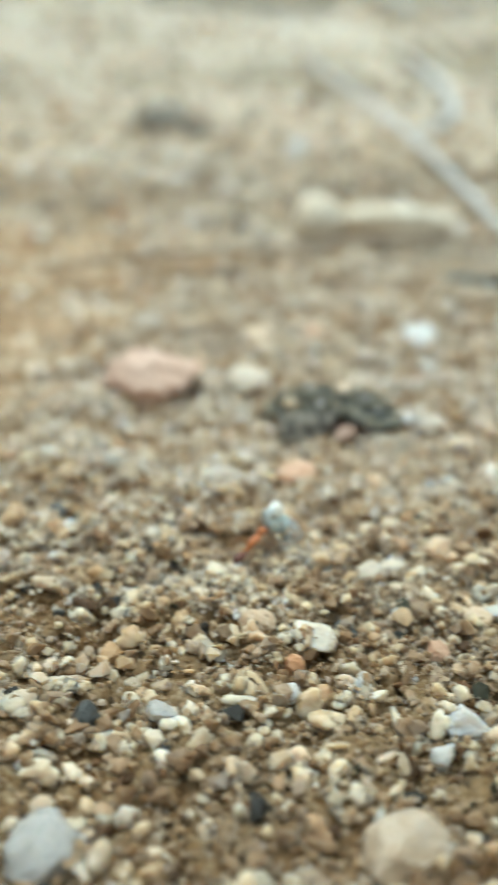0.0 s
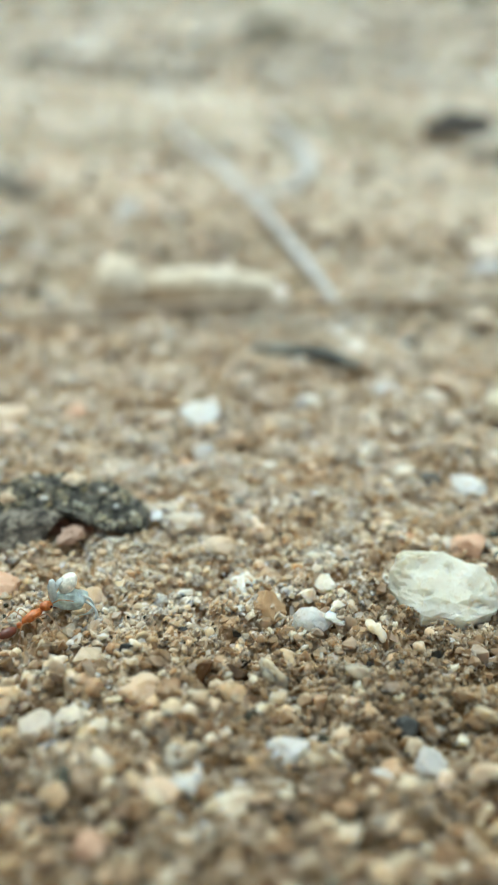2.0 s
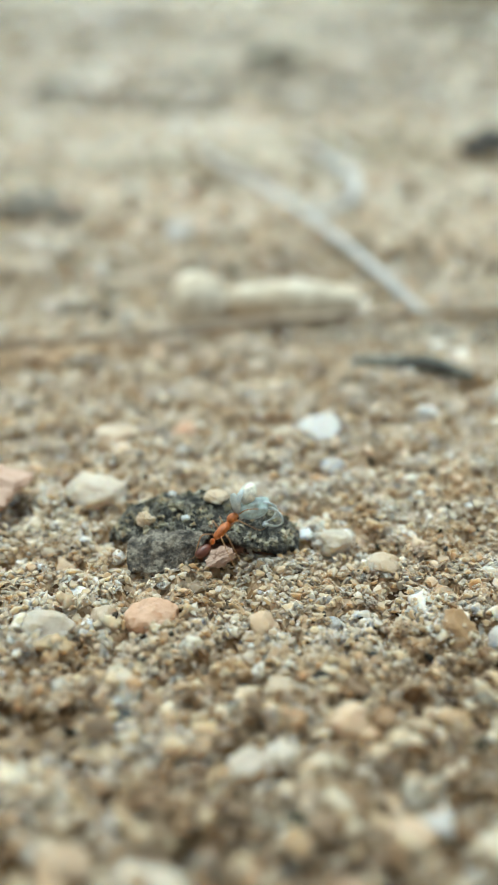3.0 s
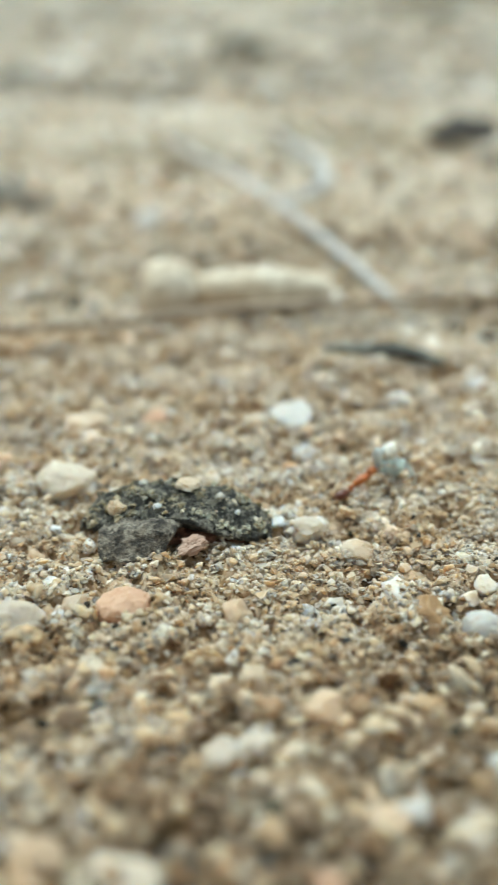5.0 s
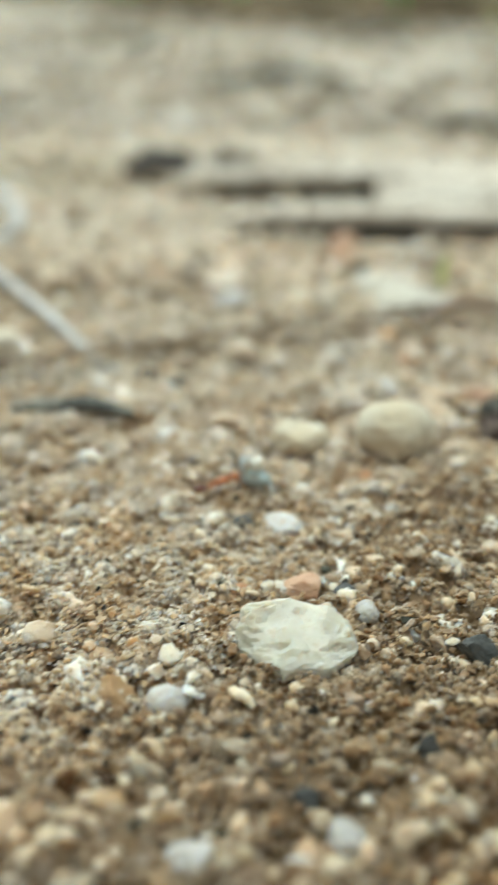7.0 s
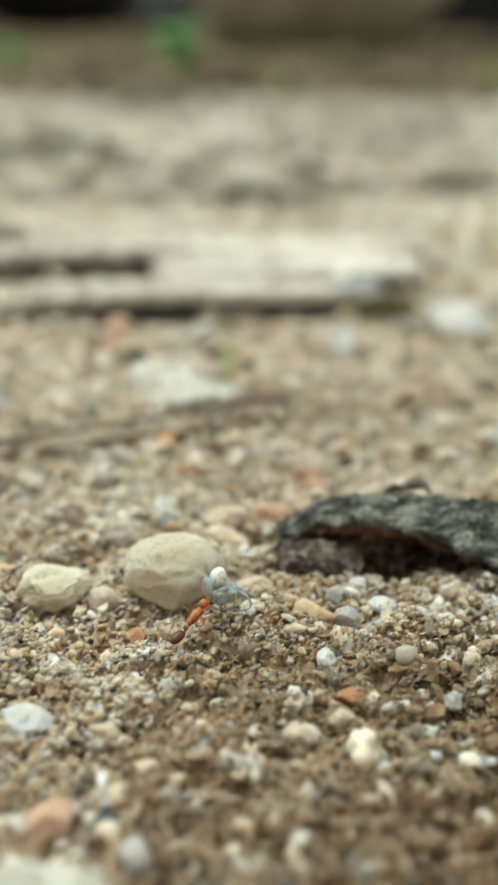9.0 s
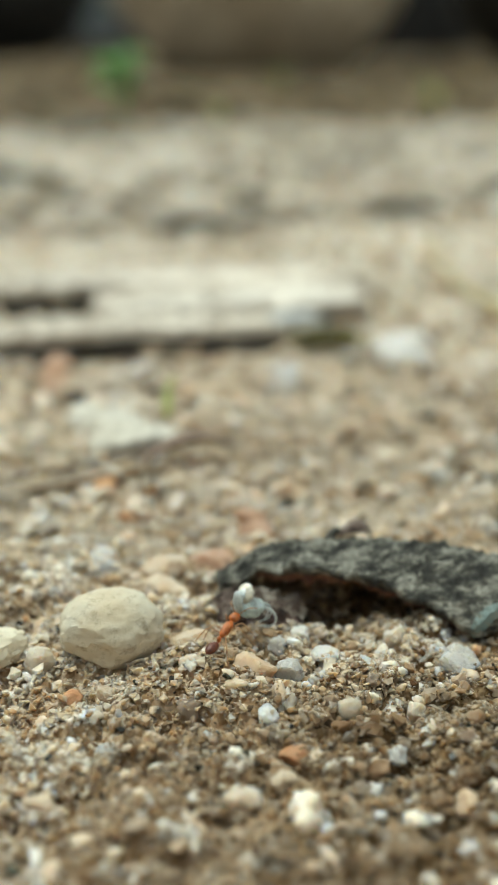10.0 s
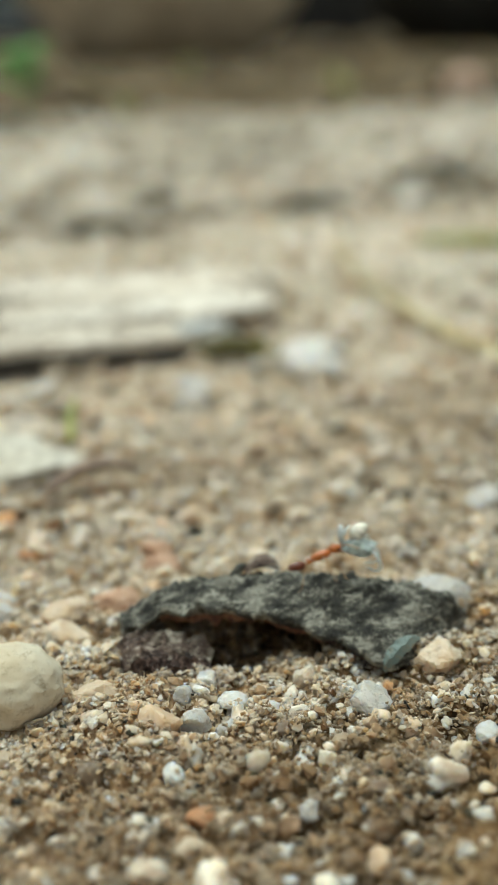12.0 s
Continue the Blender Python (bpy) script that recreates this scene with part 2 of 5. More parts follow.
def ground_mat():
    mat, nt, b = nodes_of("packed sand")
    patch, fine, grit = noise_node(nt, 160, 4), noise_node(nt, 700, 5, 0.7), noise_node(nt, 2600, 3, 0.7)
    # sand grains stuck together, each with a tone of its own
    cell = nt.nodes.new("ShaderNodeTexVoronoi")
    cell.inputs["Scale"].default_value = 2400
    nt.links.new(fine.inputs["Vector"].links[0].from_socket, cell.inputs["Vector"])
    grey = nt.nodes.new("ShaderNodeSeparateColor")
    nt.links.new(cell.outputs["Color"], grey.inputs[0])
    r = ramp_node(nt, [(0.0, (0.33, 0.235, 0.14)), (0.3, (0.46, 0.355, 0.235)), (0.6, (0.60, 0.48, 0.36)), (0.85, (0.70, 0.61, 0.49)), (0.95, (0.13, 0.10, 0.07))])
    nt.links.new(grey.outputs[0], r.inputs[0])
    s = ramp_node(nt, [(0.3, (0.62, 0.56, 0.48)), (0.7, (1.12, 1.1, 1.07))])
    nt.links.new(fine.outputs[0], s.inputs[0])
    col = mix_node(nt, "MULTIPLY", 1.0, r.outputs[0], s.outputs[0])
    stain = ramp_node(nt, [(0.38, (0.72, 0.62, 0.52)), (0.6, (1.05, 1.04, 1.02))])
    nt.links.new(patch.outputs[0], stain.inputs[0])
    col = mix_node(nt, "MULTIPLY", 1.0, col, stain.outputs[0])
    # damp dark soil begins half a metre off, with a ragged edge
    co = nt.nodes.new("ShaderNodeTexCoord")
    sep = nt.nodes.new("ShaderNodeSeparateXYZ")
    nt.links.new(co.outputs["Object"], sep.inputs[0])
    edge = noise_node(nt, 14, 4)
    mul = nt.nodes.new("ShaderNodeMath")
    mul.operation = "MULTIPLY_ADD"
    mul.inputs[1].default_value = 0.16
    nt.links.new(edge.outputs[0], mul.inputs[0])
    nt.links.new(sep.outputs[1], mul.inputs[2])
    # brown sand with the telephone's shade in its colour, a strip widening rightward
    def calc(kind, a, b):
        m = nt.nodes.new("ShaderNodeMath")
        m.operation = kind
        for k, v in enumerate((a, b)):
            if isinstance(v, float):
                m.inputs[k].default_value = v
            else:
                nt.links.new(v, m.inputs[k])
        return m.outputs[0]

    line = calc("SUBTRACT", sep.outputs[1], calc("MULTIPLY", calc("MAXIMUM", calc("SUBTRACT", sep.outputs[0], 0.0), 0.0), 1.15))
    line = calc("ADD", line, calc("MULTIPLY", patch.outputs[0], 0.012))
    brown_tone = nt.nodes.new("ShaderNodeMapRange")
    brown_tone.inputs[1].default_value, brown_tone.inputs[2].default_value = 0.058, 0.068
    nt.links.new(line, brown_tone.inputs[0])
    col = mix_node(nt, "MIX", brown_tone.outputs[0], mix_node(nt, "MULTIPLY", 1.0, col, (0.45, 0.41, 0.34)), col)
    # darker and paler bands of tone, stretched along x
    band = noise_node(nt, 42, 5, 0.65)
    mp = nt.nodes.new("ShaderNodeMapping")
    mp.inputs["Scale"].default_value = (0.3, 1, 1)
    nt.links.new(band.inputs["Vector"].links[0].from_socket, mp.inputs[0])
    nt.links.new(mp.outputs[0], band.inputs["Vector"])
    bands = ramp_node(nt, [(0.36, (0.58, 0.55, 0.48)), (0.50, (0.95, 0.94, 0.92)), (0.62, (1.14, 1.13, 1.11))])
    nt.links.new(band.outputs[0], bands.inputs[0])
    # paler tone from a hand's width off
    far_tone = ramp_node(nt, [(0.0, (0, 0, 0)), (0.18, (0, 0, 0)), (0.27, (1, 1, 1))])
    nt.links.new(mul.outputs[0], far_tone.inputs[0])
    col = mix_node(nt, "MIX", far_tone.outputs[0], col, mix_node(nt, "MULTIPLY", 1.0, mix_node(nt, "MULTIPLY", 1.0, s.outputs[0], (0.585, 0.545, 0.475)), bands.outputs[0]))
    soil = ramp_node(nt, [(0.0, (0, 0, 0)), (0.49, (0, 0, 0)), (0.54, (1, 1, 1))])
    back = calc("MINIMUM", calc("MULTIPLY", calc("MAXIMUM", calc("SUBTRACT", 0.03, sep.outputs[0]), 0.0), 1.5), 0.22)
    nt.links.new(calc("SUBTRACT", mul.outputs[0], back), soil.inputs[0])
    col = mix_node(nt, "MIX", soil.outputs[0], col, (0.115, 0.085, 0.05))
    nt.links.new(col, b.inputs["Base Color"])
    b.inputs["Roughness"].default_value = 0.9
    b.inputs["Specular IOR Level"].default_value = 0.1
    b.inputs["Subsurface Weight"].default_value = 0.5
    b.inputs["Subsurface Radius"].default_value = (1.0, 0.75, 0.5)
    b.inputs["Subsurface Scale"].default_value = 0.4 * MM
    bump_node(nt, cell.outputs["Distance"], 0.8, -0.25, b)
    return mat


M_ground = ground_mat()
M_quartz = stone_mat("pale quartz", (0.686, 0.600, 0.497), (0.617, 0.570, 0.486), sss=0.55, dirt=(0.402, 0.300, 0.192))
M_milky = stone_mat("milky white quartz", (0.666, 0.670, 0.667), (0.617, 0.590, 0.554), dirt=(0.441, 0.360, 0.260), dirty=0.3, rough=0.32, sss=0.6)
M_cream = stone_mat("cream stone", (0.549, 0.410, 0.271), (0.666, 0.590, 0.486), dirt=(0.314, 0.210, 0.113), dirty=0.35, sss=0.35)
M_salmon = stone_mat("salmon feldspar", (0.60, 0.40, 0.28), (0.53, 0.34, 0.23), dirt=(0.36, 0.17, 0.08), dirty=0.25, sss=0.25)
M_amber = stone_mat("amber grain", (0.578, 0.410, 0.260), (0.657, 0.520, 0.384), dirty=0.15, sss=0.45)
M_grey = stone_mat("grey grain", (0.480, 0.470, 0.452), (0.598, 0.590, 0.565), dirty=0.2, rough=0.28, sss=0.6)
M_dark = stone_mat("dark mineral", (0.045, 0.05, 0.05), (0.09, 0.09, 0.085), dirty=0.1, rough=0.3)
M_orange = stone_mat("orange grain", (0.72, 0.36, 0.15), (0.74, 0.46, 0.25), dirty=0.2, sss=0.4)
M_rust = stone_mat("rusty grain", (0.50, 0.27, 0.14), (0.40, 0.20, 0.095), dirty=0.4, sss=0.2)
M_brown = stone_mat("brown grain", (0.34, 0.21, 0.10), (0.48, 0.32, 0.18), dirty=0.3, sss=0.2)
M_round = stone_mat("speckled cream stone", (0.70, 0.61, 0.44), (0.78, 0.74, 0.61), dirt=(0.40, 0.33, 0.22), scale=620, dirty=0.5, rough=0.6, sss=0.1)
M_pinkstone = stone_mat("pinkish stone", (0.62, 0.45, 0.36), (0.56, 0.39, 0.30), dirt=(0.42, 0.20, 0.10), dirty=0.4, scale=600)
M_green = stone_mat("greenish quartz", (0.56, 0.54, 0.45), (0.70, 0.69, 0.62), dirt=(0.50, 0.42, 0.28), scale=700, dirty=0.45, rough=0.36, sss=0.5)


# ---- the ground, one sheet to the horizon ----
def spaced(lo, hi, step, reach, grow):
    mid = list(np.arange(lo, hi + step, step))
    a, b, d = [], [], step
    x = lo
    while x > -reach:
        d *= grow
        x -= d
        a.append(x)
    d, x = step, mid[-1]
    while x < reach:
        d *= grow
        x += d
        b.append(x)
    return np.array(a[::-1] + mid + b)


gx, gy = spaced(-42, 56, 0.29, 40000, 1.12), spaced(42, 110, 0.29, 40000, 1.08)
GX, GY = np.meshgrid(gx, gy)
GZ = hills(GX, GY) + crumbs(GX, GY) - 0.12 - 0.3 * (1 - np.exp(-np.maximum(0, GY - 112) / 15))
fade = np.exp(-np.maximum(0, np.hypot(GX, GY) - 1500) / 1500)
verts = np.stack([GX, GY, GZ * fade], -1).reshape(-1, 3) * MM
nx, ny = len(gx), len(gy)
idx = np.arange(nx * ny).reshape(ny, nx)
faces = np.stack([idx[:-1, :-1], idx[:-1, 1:], idx[1:, 1:], idx[1:, :-1]], -1).reshape(-1, 4)
me = bpy.data.meshes.new("ground")
me.from_pydata(verts.tolist(), [], faces.tolist())
me.shade_smooth()
me.materials.append(M_ground)
ground = tagged(new("ground", me), "beige sandy ground turning to dark soil far off", "ground", kind="structure")


# ---- loose sand ----
def icosphere(sub):
    bm = bmesh.new()
    bmesh.ops.create_icosphere(bm, subdivisions=sub, radius=1)
    v = np.array([p.co[:] for p in bm.verts])
    f = np.array([[q.index for q in p.verts] for p in bm.faces])
    bm.free()
    return v, f


def crystal(rng, points):
    """A broken quartz grain: the hull of a few corners, so all its faces are flat."""
    bm = bmesh.new()
    for p in rng.normal(size=(points, 3)):
        bm.verts.new(Vector(p).normalized() * rng.uniform(0.72, 1.08))
    bmesh.ops.convex_hull(bm, input=bm.verts[:])
    bmesh.ops.delete(bm, geom=[p for p in bm.verts if not p.link_faces], context="VERTS")
    bmesh.ops.triangulate(bm, faces=bm.faces[:])
    bm.verts.index_update()
    v = np.array([p.co[:] for p in bm.verts])
    f = np.array([[q.index for q in p.verts] for p in bm.faces])
    bm.free()
    return v, f


def chipped(v, rng, planes=9, keep=0.5):
    """Unit directions pulled in to random flat faces: an angular grain."""
    n = rng.normal(size=(planes, 3))
    n /= np.linalg.norm(n, axis=1)[:, None]
    h = rng.uniform(keep, 1.0, planes)
    d = v @ n.T
    r = np.where(d > 0.05, h / np.maximum(d, 0.05), 9).min(1)
    return v * np.minimum(r, 1.0)[:, None]


def fused(sub, rng, lobes=6):
    """Grains grown together into one broken lump: knobs, deep flat breaks and a ragged outline."""
    v, f = icosphere(sub)
    c = rng.normal(size=(lobes, 3))
    c *= (rng.uniform(0.3, 0.6, lobes) / np.linalg.norm(c, axis=1))[:, None]
    p = rng.uniform(0.34, 0.5, lobes)
    d = v @ c.T
    root = d * d - (c * c).sum(1) + p * p
    r = np.where(root > 0, d + np.sqrt(np.maximum(root, 0)), 0.4).max(1)
    cut = chipped(v, rng, 12, 0.42)
    r = np.minimum(r, np.linalg.norm(cut, axis=1))
    return v * (r * rng.uniform(0.86, 1.14, len(v)))[:, None] * rng.uniform(0.75, 1.35, 3), f


def scatter(name, x, y, size, kind, rng, material, label, category, sunk=0.25, flat=0.75, lift=0.0):
    """Many grains, one mesh: places and sizes in millimetres. kind: corners of a crystal, or minus the fineness of a lump."""
    total = len(x)
    lift = np.broadcast_to(np.asarray(lift, float), (total,))
    pick = rng.integers(0, 28, total)
    vs, fs, base = [], [], 0
    for form in range(28):
        v0, f0 = crystal(rng, kind) if kind > 0 else fused(-kind, rng, int(rng.integers(4, 8)))
        i = np.nonzero(pick == form)[0]
        n = len(i)
        if not n:
            continue
        v = v0[None] * rng.uniform(0.58, 1.35, (n, 1, 3)) * (size[i] / 2)[:, None, None]
        q = rng.normal(size=(n, 4))
        q /= np.linalg.norm(q, axis=1)[:, None]
        a, b, c, d = q.T
        rot = np.stack([np.stack([1 - 2 * (c * c + d * d), 2 * (b * c - a * d), 2 * (b * d + a * c)], -1),
                        np.stack([2 * (b * c + a * d), 1 - 2 * (b * b + d * d), 2 * (c * d - a * b)], -1),
                        np.stack([2 * (b * d - a * c), 2 * (c * d + a * b), 1 - 2 * (b * b + c * c)], -1)], 1)
        v = np.einsum("nij,nkj->nki", rot, v)
        v[:, :, 2] *= flat
        z = hills(x[i], y[i]) + crumbs(x[i], y[i]) + size[i] * (0.5 * flat - sunk) + lift[i]
        v += np.stack([x[i], y[i], z], -1)[:, None]
        k = len(v0)
        vs.append(v.reshape(-1, 3))
        fs.append((f0[None] + (base + np.arange(n) * k)[:, None, None]).reshape(-1))
        base += n * k
    f = np.concatenate(fs)
    me = bpy.data.meshes.new(name)
    me.vertices.add(base)
    me.vertices.foreach_set("co", (np.concatenate(vs).reshape(-1) * MM).astype(np.float32))
    me.loops.add(len(f))
    me.loops.foreach_set("vertex_index", f.astype(np.int32))
    me.polygons.add(len(f) // 3)
    me.polygons.foreach_set("loop_start", np.arange(0, len(f), 3, dtype=np.int32))
    me.update(calc_edges=True)
    if kind < 0:
        me.shade_smooth()
    else:
        me.shade_flat()
    me.materials.append(material)
    return tagged(new(name, me), label, category, kind="stuff")


rng = np.random.default_rng(7)


def coarseness(x, y):
    return 0.5 + 0.5 * np.sin(x * 0.16 + 1.2 * np.sin(y * 0.11)) * np.sin(y * 0.19 + 0.8)


def clumped(n, x0, x1, y0, y1, share, spread, heap):
    """Places and heights, part of them gathered in small crumbly heaps."""
    k = int(n * share)
    m = k // 14 + 1
    cx, cy, ch = rng.uniform(x0, x1, m), rng.uniform(y0, y1, m), heap * rng.random(m) ** 1.5
    pick = rng.integers(0, m, k)
    dx, dy = rng.normal(0, spread, k), rng.normal(0, spread, k)
    x = np.r_[rng.uniform(x0, x1, n - k), cx[pick] + dx]
    y = np.r_[rng.uniform(y0, y1, n - k), cy[pick] + dy]
    up = np.r_[np.zeros(n - k), ch[pick] * np.exp(-(dx * dx + dy * dy) / spread ** 2) * rng.random(k) ** 0.5]
    return x, y, up + rng.uniform(-0.25, 0.15, n)


def shade_strip(x, y):
    """Where the sand is brown, with dark minerals and the telephone's shade in its colour: a strip that widens to the
    right.
    """
    w = rng.normal(0, 3, len(x))
    return y + w < np.clip(47 + 1.3 * (x + 17), 46, 91)


def on_the_way(x, y):
    """The stretch of sand along the ant's trail."""
    return (x < 4 + np.maximum(0, y - 48) * 0.95) & (x > -44 + np.maximum(0, y - 70) * 0.25)


# fine matrix
n = 128000
x, y, up = clumped(n, -44, 58, 48, 114, 0.5, 0.7, 0.35)
ok = on_the_way(x, y)
x, y, up = x[ok], y[ok], up[ok]
s, dark = 0.22 + 0.55 * rng.random(len(x)) ** 2.2, shade_strip(x, y)
for pick, mat, words in ((~dark, M_fine, "fine beige and brown sand between coarser grains"), (dark, M_near_shade, "fine brown sand with dark grains and near shade in its colour")):
    scatter("fine_sand", x[pick], y[pick], s[pick], 9, rng, mat, words, "sand", sunk=0.24, lift=0.7 * up[pick])
# angular quartz of middle size
n = 8500
x, y, up = clumped(n, -45, 60, 48, 118, 0.6, 1.0, 0.4)
s, dark = 0.4 + 0.65 * rng.random(n) ** 2 * (0.5 + coarseness(x, y)), shade_strip(x, y)
for pick, mat in ((~dark, M_medium), (dark, M_near_shade)):
    scatter("medium_sand", x[pick], y[pick], s[pick], 13, rng, mat, "mixed cream, tan and glassy sand grains", "sand", sunk=0.28, lift=up[pick])
# nearest to the eye
n = 19000
x, y, up = clumped(n, -50, 64, 20, 52, 0.5, 1.0, 1.2)
s, dark = 0.34 + 0.4 * rng.random(n) ** 2, shade_strip(x, y)
for pick, mat, words in ((~dark, M_fine, "fine beige and brown sand between coarser grains"), (dark, M_near_shade, "fine brown sand with dark grains and near shade in its colour")):
    scatter("fine_sand", x[pick], y[pick], s[pick], 8, rng, mat, words, "sand", sunk=0.1, lift=up[pick])
n = 4200
x, y, up = clumped(n, -45, 50, 22, 62, 0.6, 1.3, 1.0)
s, dark = 0.6 + 0.8 * rng.random(n) ** 1.6, shade_strip(x, y)
tan = rng.random(n) < 0.34
for pick, mat in ((tan, M_pale), (~tan, M_near_shade)):
    scatter("medium_sand", x[pick], y[pick], s[pick], 14, rng, mat, "sand with cream, peach and grey grains", "sand", sunk=0.1, lift=up[pick])
n = 1000
x, y = rng.uniform(-42, 24, n), rng.uniform(24, 68, n)
scatter("coarse_sand", x, y, 0.9 + 1.3 * rng.random(n) ** 2, -3, rng, M_pale, "rounded milky cream and peach sand grains", "sand", sunk=0.3)
n = 20000
x, y, up = clumped(n, -70, 85, 108, 142, 0.45, 1.1, 1.0)
scatter("medium_sand", x, y, 0.38 + 0.8 * rng.random(n) ** 2.5, 8, rng, M_behind, "mixed beige, tan and grey sand grains", "sand", sunk=0.1, lift=up)
# lumps of grains grown together
n = 6200
x, y = rng.uniform(-60, 76, n), rng.uniform(22, 140, n)
ok = rng.random(n) < 0.12 + 0.8 * coarseness(x, y) ** 2
x, y = x[ok], y[ok]
dark = shade_strip(x, y) & (rng.random(len(x)) < 0.6)
s = 0.85 + 1.2 * rng.random(len(x)) ** 2
close = on_the_way(x, y) & (y > 46) & (y < 112)
for pick, mat, fine, words in ((~dark & close, M_coarse, -3, "coarse cream, orange and white sand grains"), (~dark & ~close, M_coarse, -2, "coarse cream, orange and white sand grains"),
                               (dark & close, M_near_shade, -3, "coarse brown and grey sand grains with near shade in their colour"), (dark & ~close, M_near_shade, -2, "coarse brown and grey sand grains with near shade in their colour")):
    scatter("coarse_sand", x[pick], y[pick], s[pick], fine, rng, mat, words, "sand", sunk=0.44)
# dark minerals and humus crumbs among the grains
for n, x0, x1, y0, y1, lo, hi in ((2200, -44, 54, 50, 114, 0.2, 0.62), (420, -42, 30, 24, 66, 0.5, 1.7), (150, -10, 46, 66, 90, 0.4, 0.9), (500, -80, 100, 110, 190, 0.6, 2.4)):
    dx, dy = rng.uniform(x0, x1, n), rng.uniform(y0, y1, n)
    scatter("dark_grains", dx, dy, lo + (hi - lo) * rng.random(n) ** 2.5, 11, rng, M_mineral, "blackish, olive and dark brown mineral grains", "sand", sunk=0.2)
# larger single grains and lumps
for n, x0, x1, y0, y1, lo, hi, fine, mat, words in ((520, -44, 50, 50, 112, 1.2, 2.6, -3, M_coarse, "large cream and peach quartz grains"), (260, -40, 34, 26, 56, 1.3, 2.8, -3, M_pale, "large milky and amber grains"),
                                                    (900, -75, 95, 104, 150, 1.3, 3.4, -2, M_coarse, "large cream and peach quartz grains"), (900, -110, 150, 145, 240, 2.0, 5.5, -2, M_lumps, "pale gravel lumps on the sand")):
    gx0, gy0 = rng.uniform(x0, x1, n), rng.uniform(y0, y1, n)
    keep = (rng.random(n) < 0.35 + 0.65 * coarseness(gx0 * 0.7 + 9, gy0 * 0.7)) & ((gy0 > 104) | (gx0 < 6 + np.maximum(0, gy0 - 48)))
    gx0, gy0 = gx0[keep], gy0[keep]
    scatter("large_grains", gx0, gy0, lo + (hi - lo) * rng.random(len(gx0)) ** 2, fine, rng, mat, words, "sand", sunk=0.46)
# fine grains that cling to the coarse ones
cx, cy, cs = x[close], y[close], s[close]
k = rng.integers(0, len(cx), 26000)
d = rng.normal(size=(len(k), 3))
d /= np.linalg.norm(d, axis=1)[:, None]
x, y = cx[k] + d[:, 0] * 0.46 * cs[k], cy[k] + d[:, 1] * 0.46 * cs[k]
up = hills(cx[k], cy[k]) + crumbs(cx[k], cy[k]) + np.abs(d[:, 2]) * 0.34 * cs[k] - hills(x, y) - crumbs(x, y)
dark = shade_strip(x, y)
s = 0.13 + 0.26 * rng.random(len(x)) ** 2
for pick, mat in ((~dark, M_fine), (dark, M_near_shade)):
    scatter("fine_sand", x[pick], y[pick], s[pick], 8, rng, mat, "fine sand clinging to coarser grains", "sand", sunk=0.3, lift=up[pick])
# behind
n = 12000
y = 116 + 200 * rng.random(n) ** 1.3
x = -15 + (rng.random(n) - 0.5) * (190 + 1.1 * (y - 100)) + 0.1 * (y - 100)
scatter("sand_behind", x, y, 0.6 + 2.4 * rng.random(n) ** 3.5, 12, rng, M_behind, "pale loose sand grains farther off", "sand", sunk=0.1, flat=0.65, lift=rng.uniform(-0.2, 0.5, n))
n = 7500
y = 240 + 300 * rng.random(n) ** 1.3
x = -20 + (rng.random(n) - 0.5) * (460 + 1.0 * (y - 200)) + 0.15 * (y - 100)
ok = y < 440 + 1.5 * np.maximum(0, 30 - x) + rng.normal(0, 12, n)
x, y = x[ok], y[ok]
n = len(x)
scatter("far_gravel", x, y, 1.8 + 7.0 * rng.random(n) ** 3, 12, rng, M_gravel, "pale gravel and sand in the distance", "gravel", sunk=0.1, flat=0.5)
n = 3000
y = 420 + 760 * rng.random(n) ** 1.3
x = (rng.random(n) - 0.5) * (700 + 0.9 * y) + 0.2 * y
ok = y > 440 + 1.5 * np.maximum(0, 30 - x)
x, y = x[ok], y[ok]
n = len(x)
scatter("soil_crumbs", x, y, 3 + 12 * rng.random(n) ** 3, 12, rng, M_soil, "dark brown soil crumbs before the boulders", "soil", sunk=0.25, flat=0.6)

# pale lumps in the shade-browned sand before the bark
own = np.random.default_rng(21)
n = 420
x, y = own.uniform(2, 46, n), own.uniform(66, 93, n)
scatter("large_grains", x, y, 0.6 + 1.2 * own.random(n) ** 2, -3, own, M_coarse, "cream and peach quartz lumps in brown sand", "sand", sunk=0.4)

# an unseen added wall closes the place behind the camera and blocks low sky
bm = bmesh.new()
bmesh.ops.create_cube(bm, size=1, matrix=Matrix.Translation((0, -3.1, 0.95)) @ Matrix.Diagonal((14, 0.2, 2.1, 1)))
me = bpy.data.meshes.new("added_wall_south")
bm.to_mesh(me)
bm.free()
me.materials.append(M_gravel)
tagged(new("added_wall_south", me), "unseen plain pale wall added to block low sky light", "wall", kind="structure")
# dark wall added so that no bright sky shows between the boulders
bm = bmesh.new()
bmesh.ops.create_cube(bm, size=1, matrix=Matrix.Translation((0.4, 2.7, 0.3)) @ Matrix.Diagonal((9, 0.2, 0.8, 1)))
me = bpy.data.meshes.new("added_wall_north")
bm.to_mesh(me)
bm.free()
me.materials.append(M_soil)
tagged(new("added_wall_north", me), "plain dark wall added to close gaps behind the boulders", "bank", kind="structure")


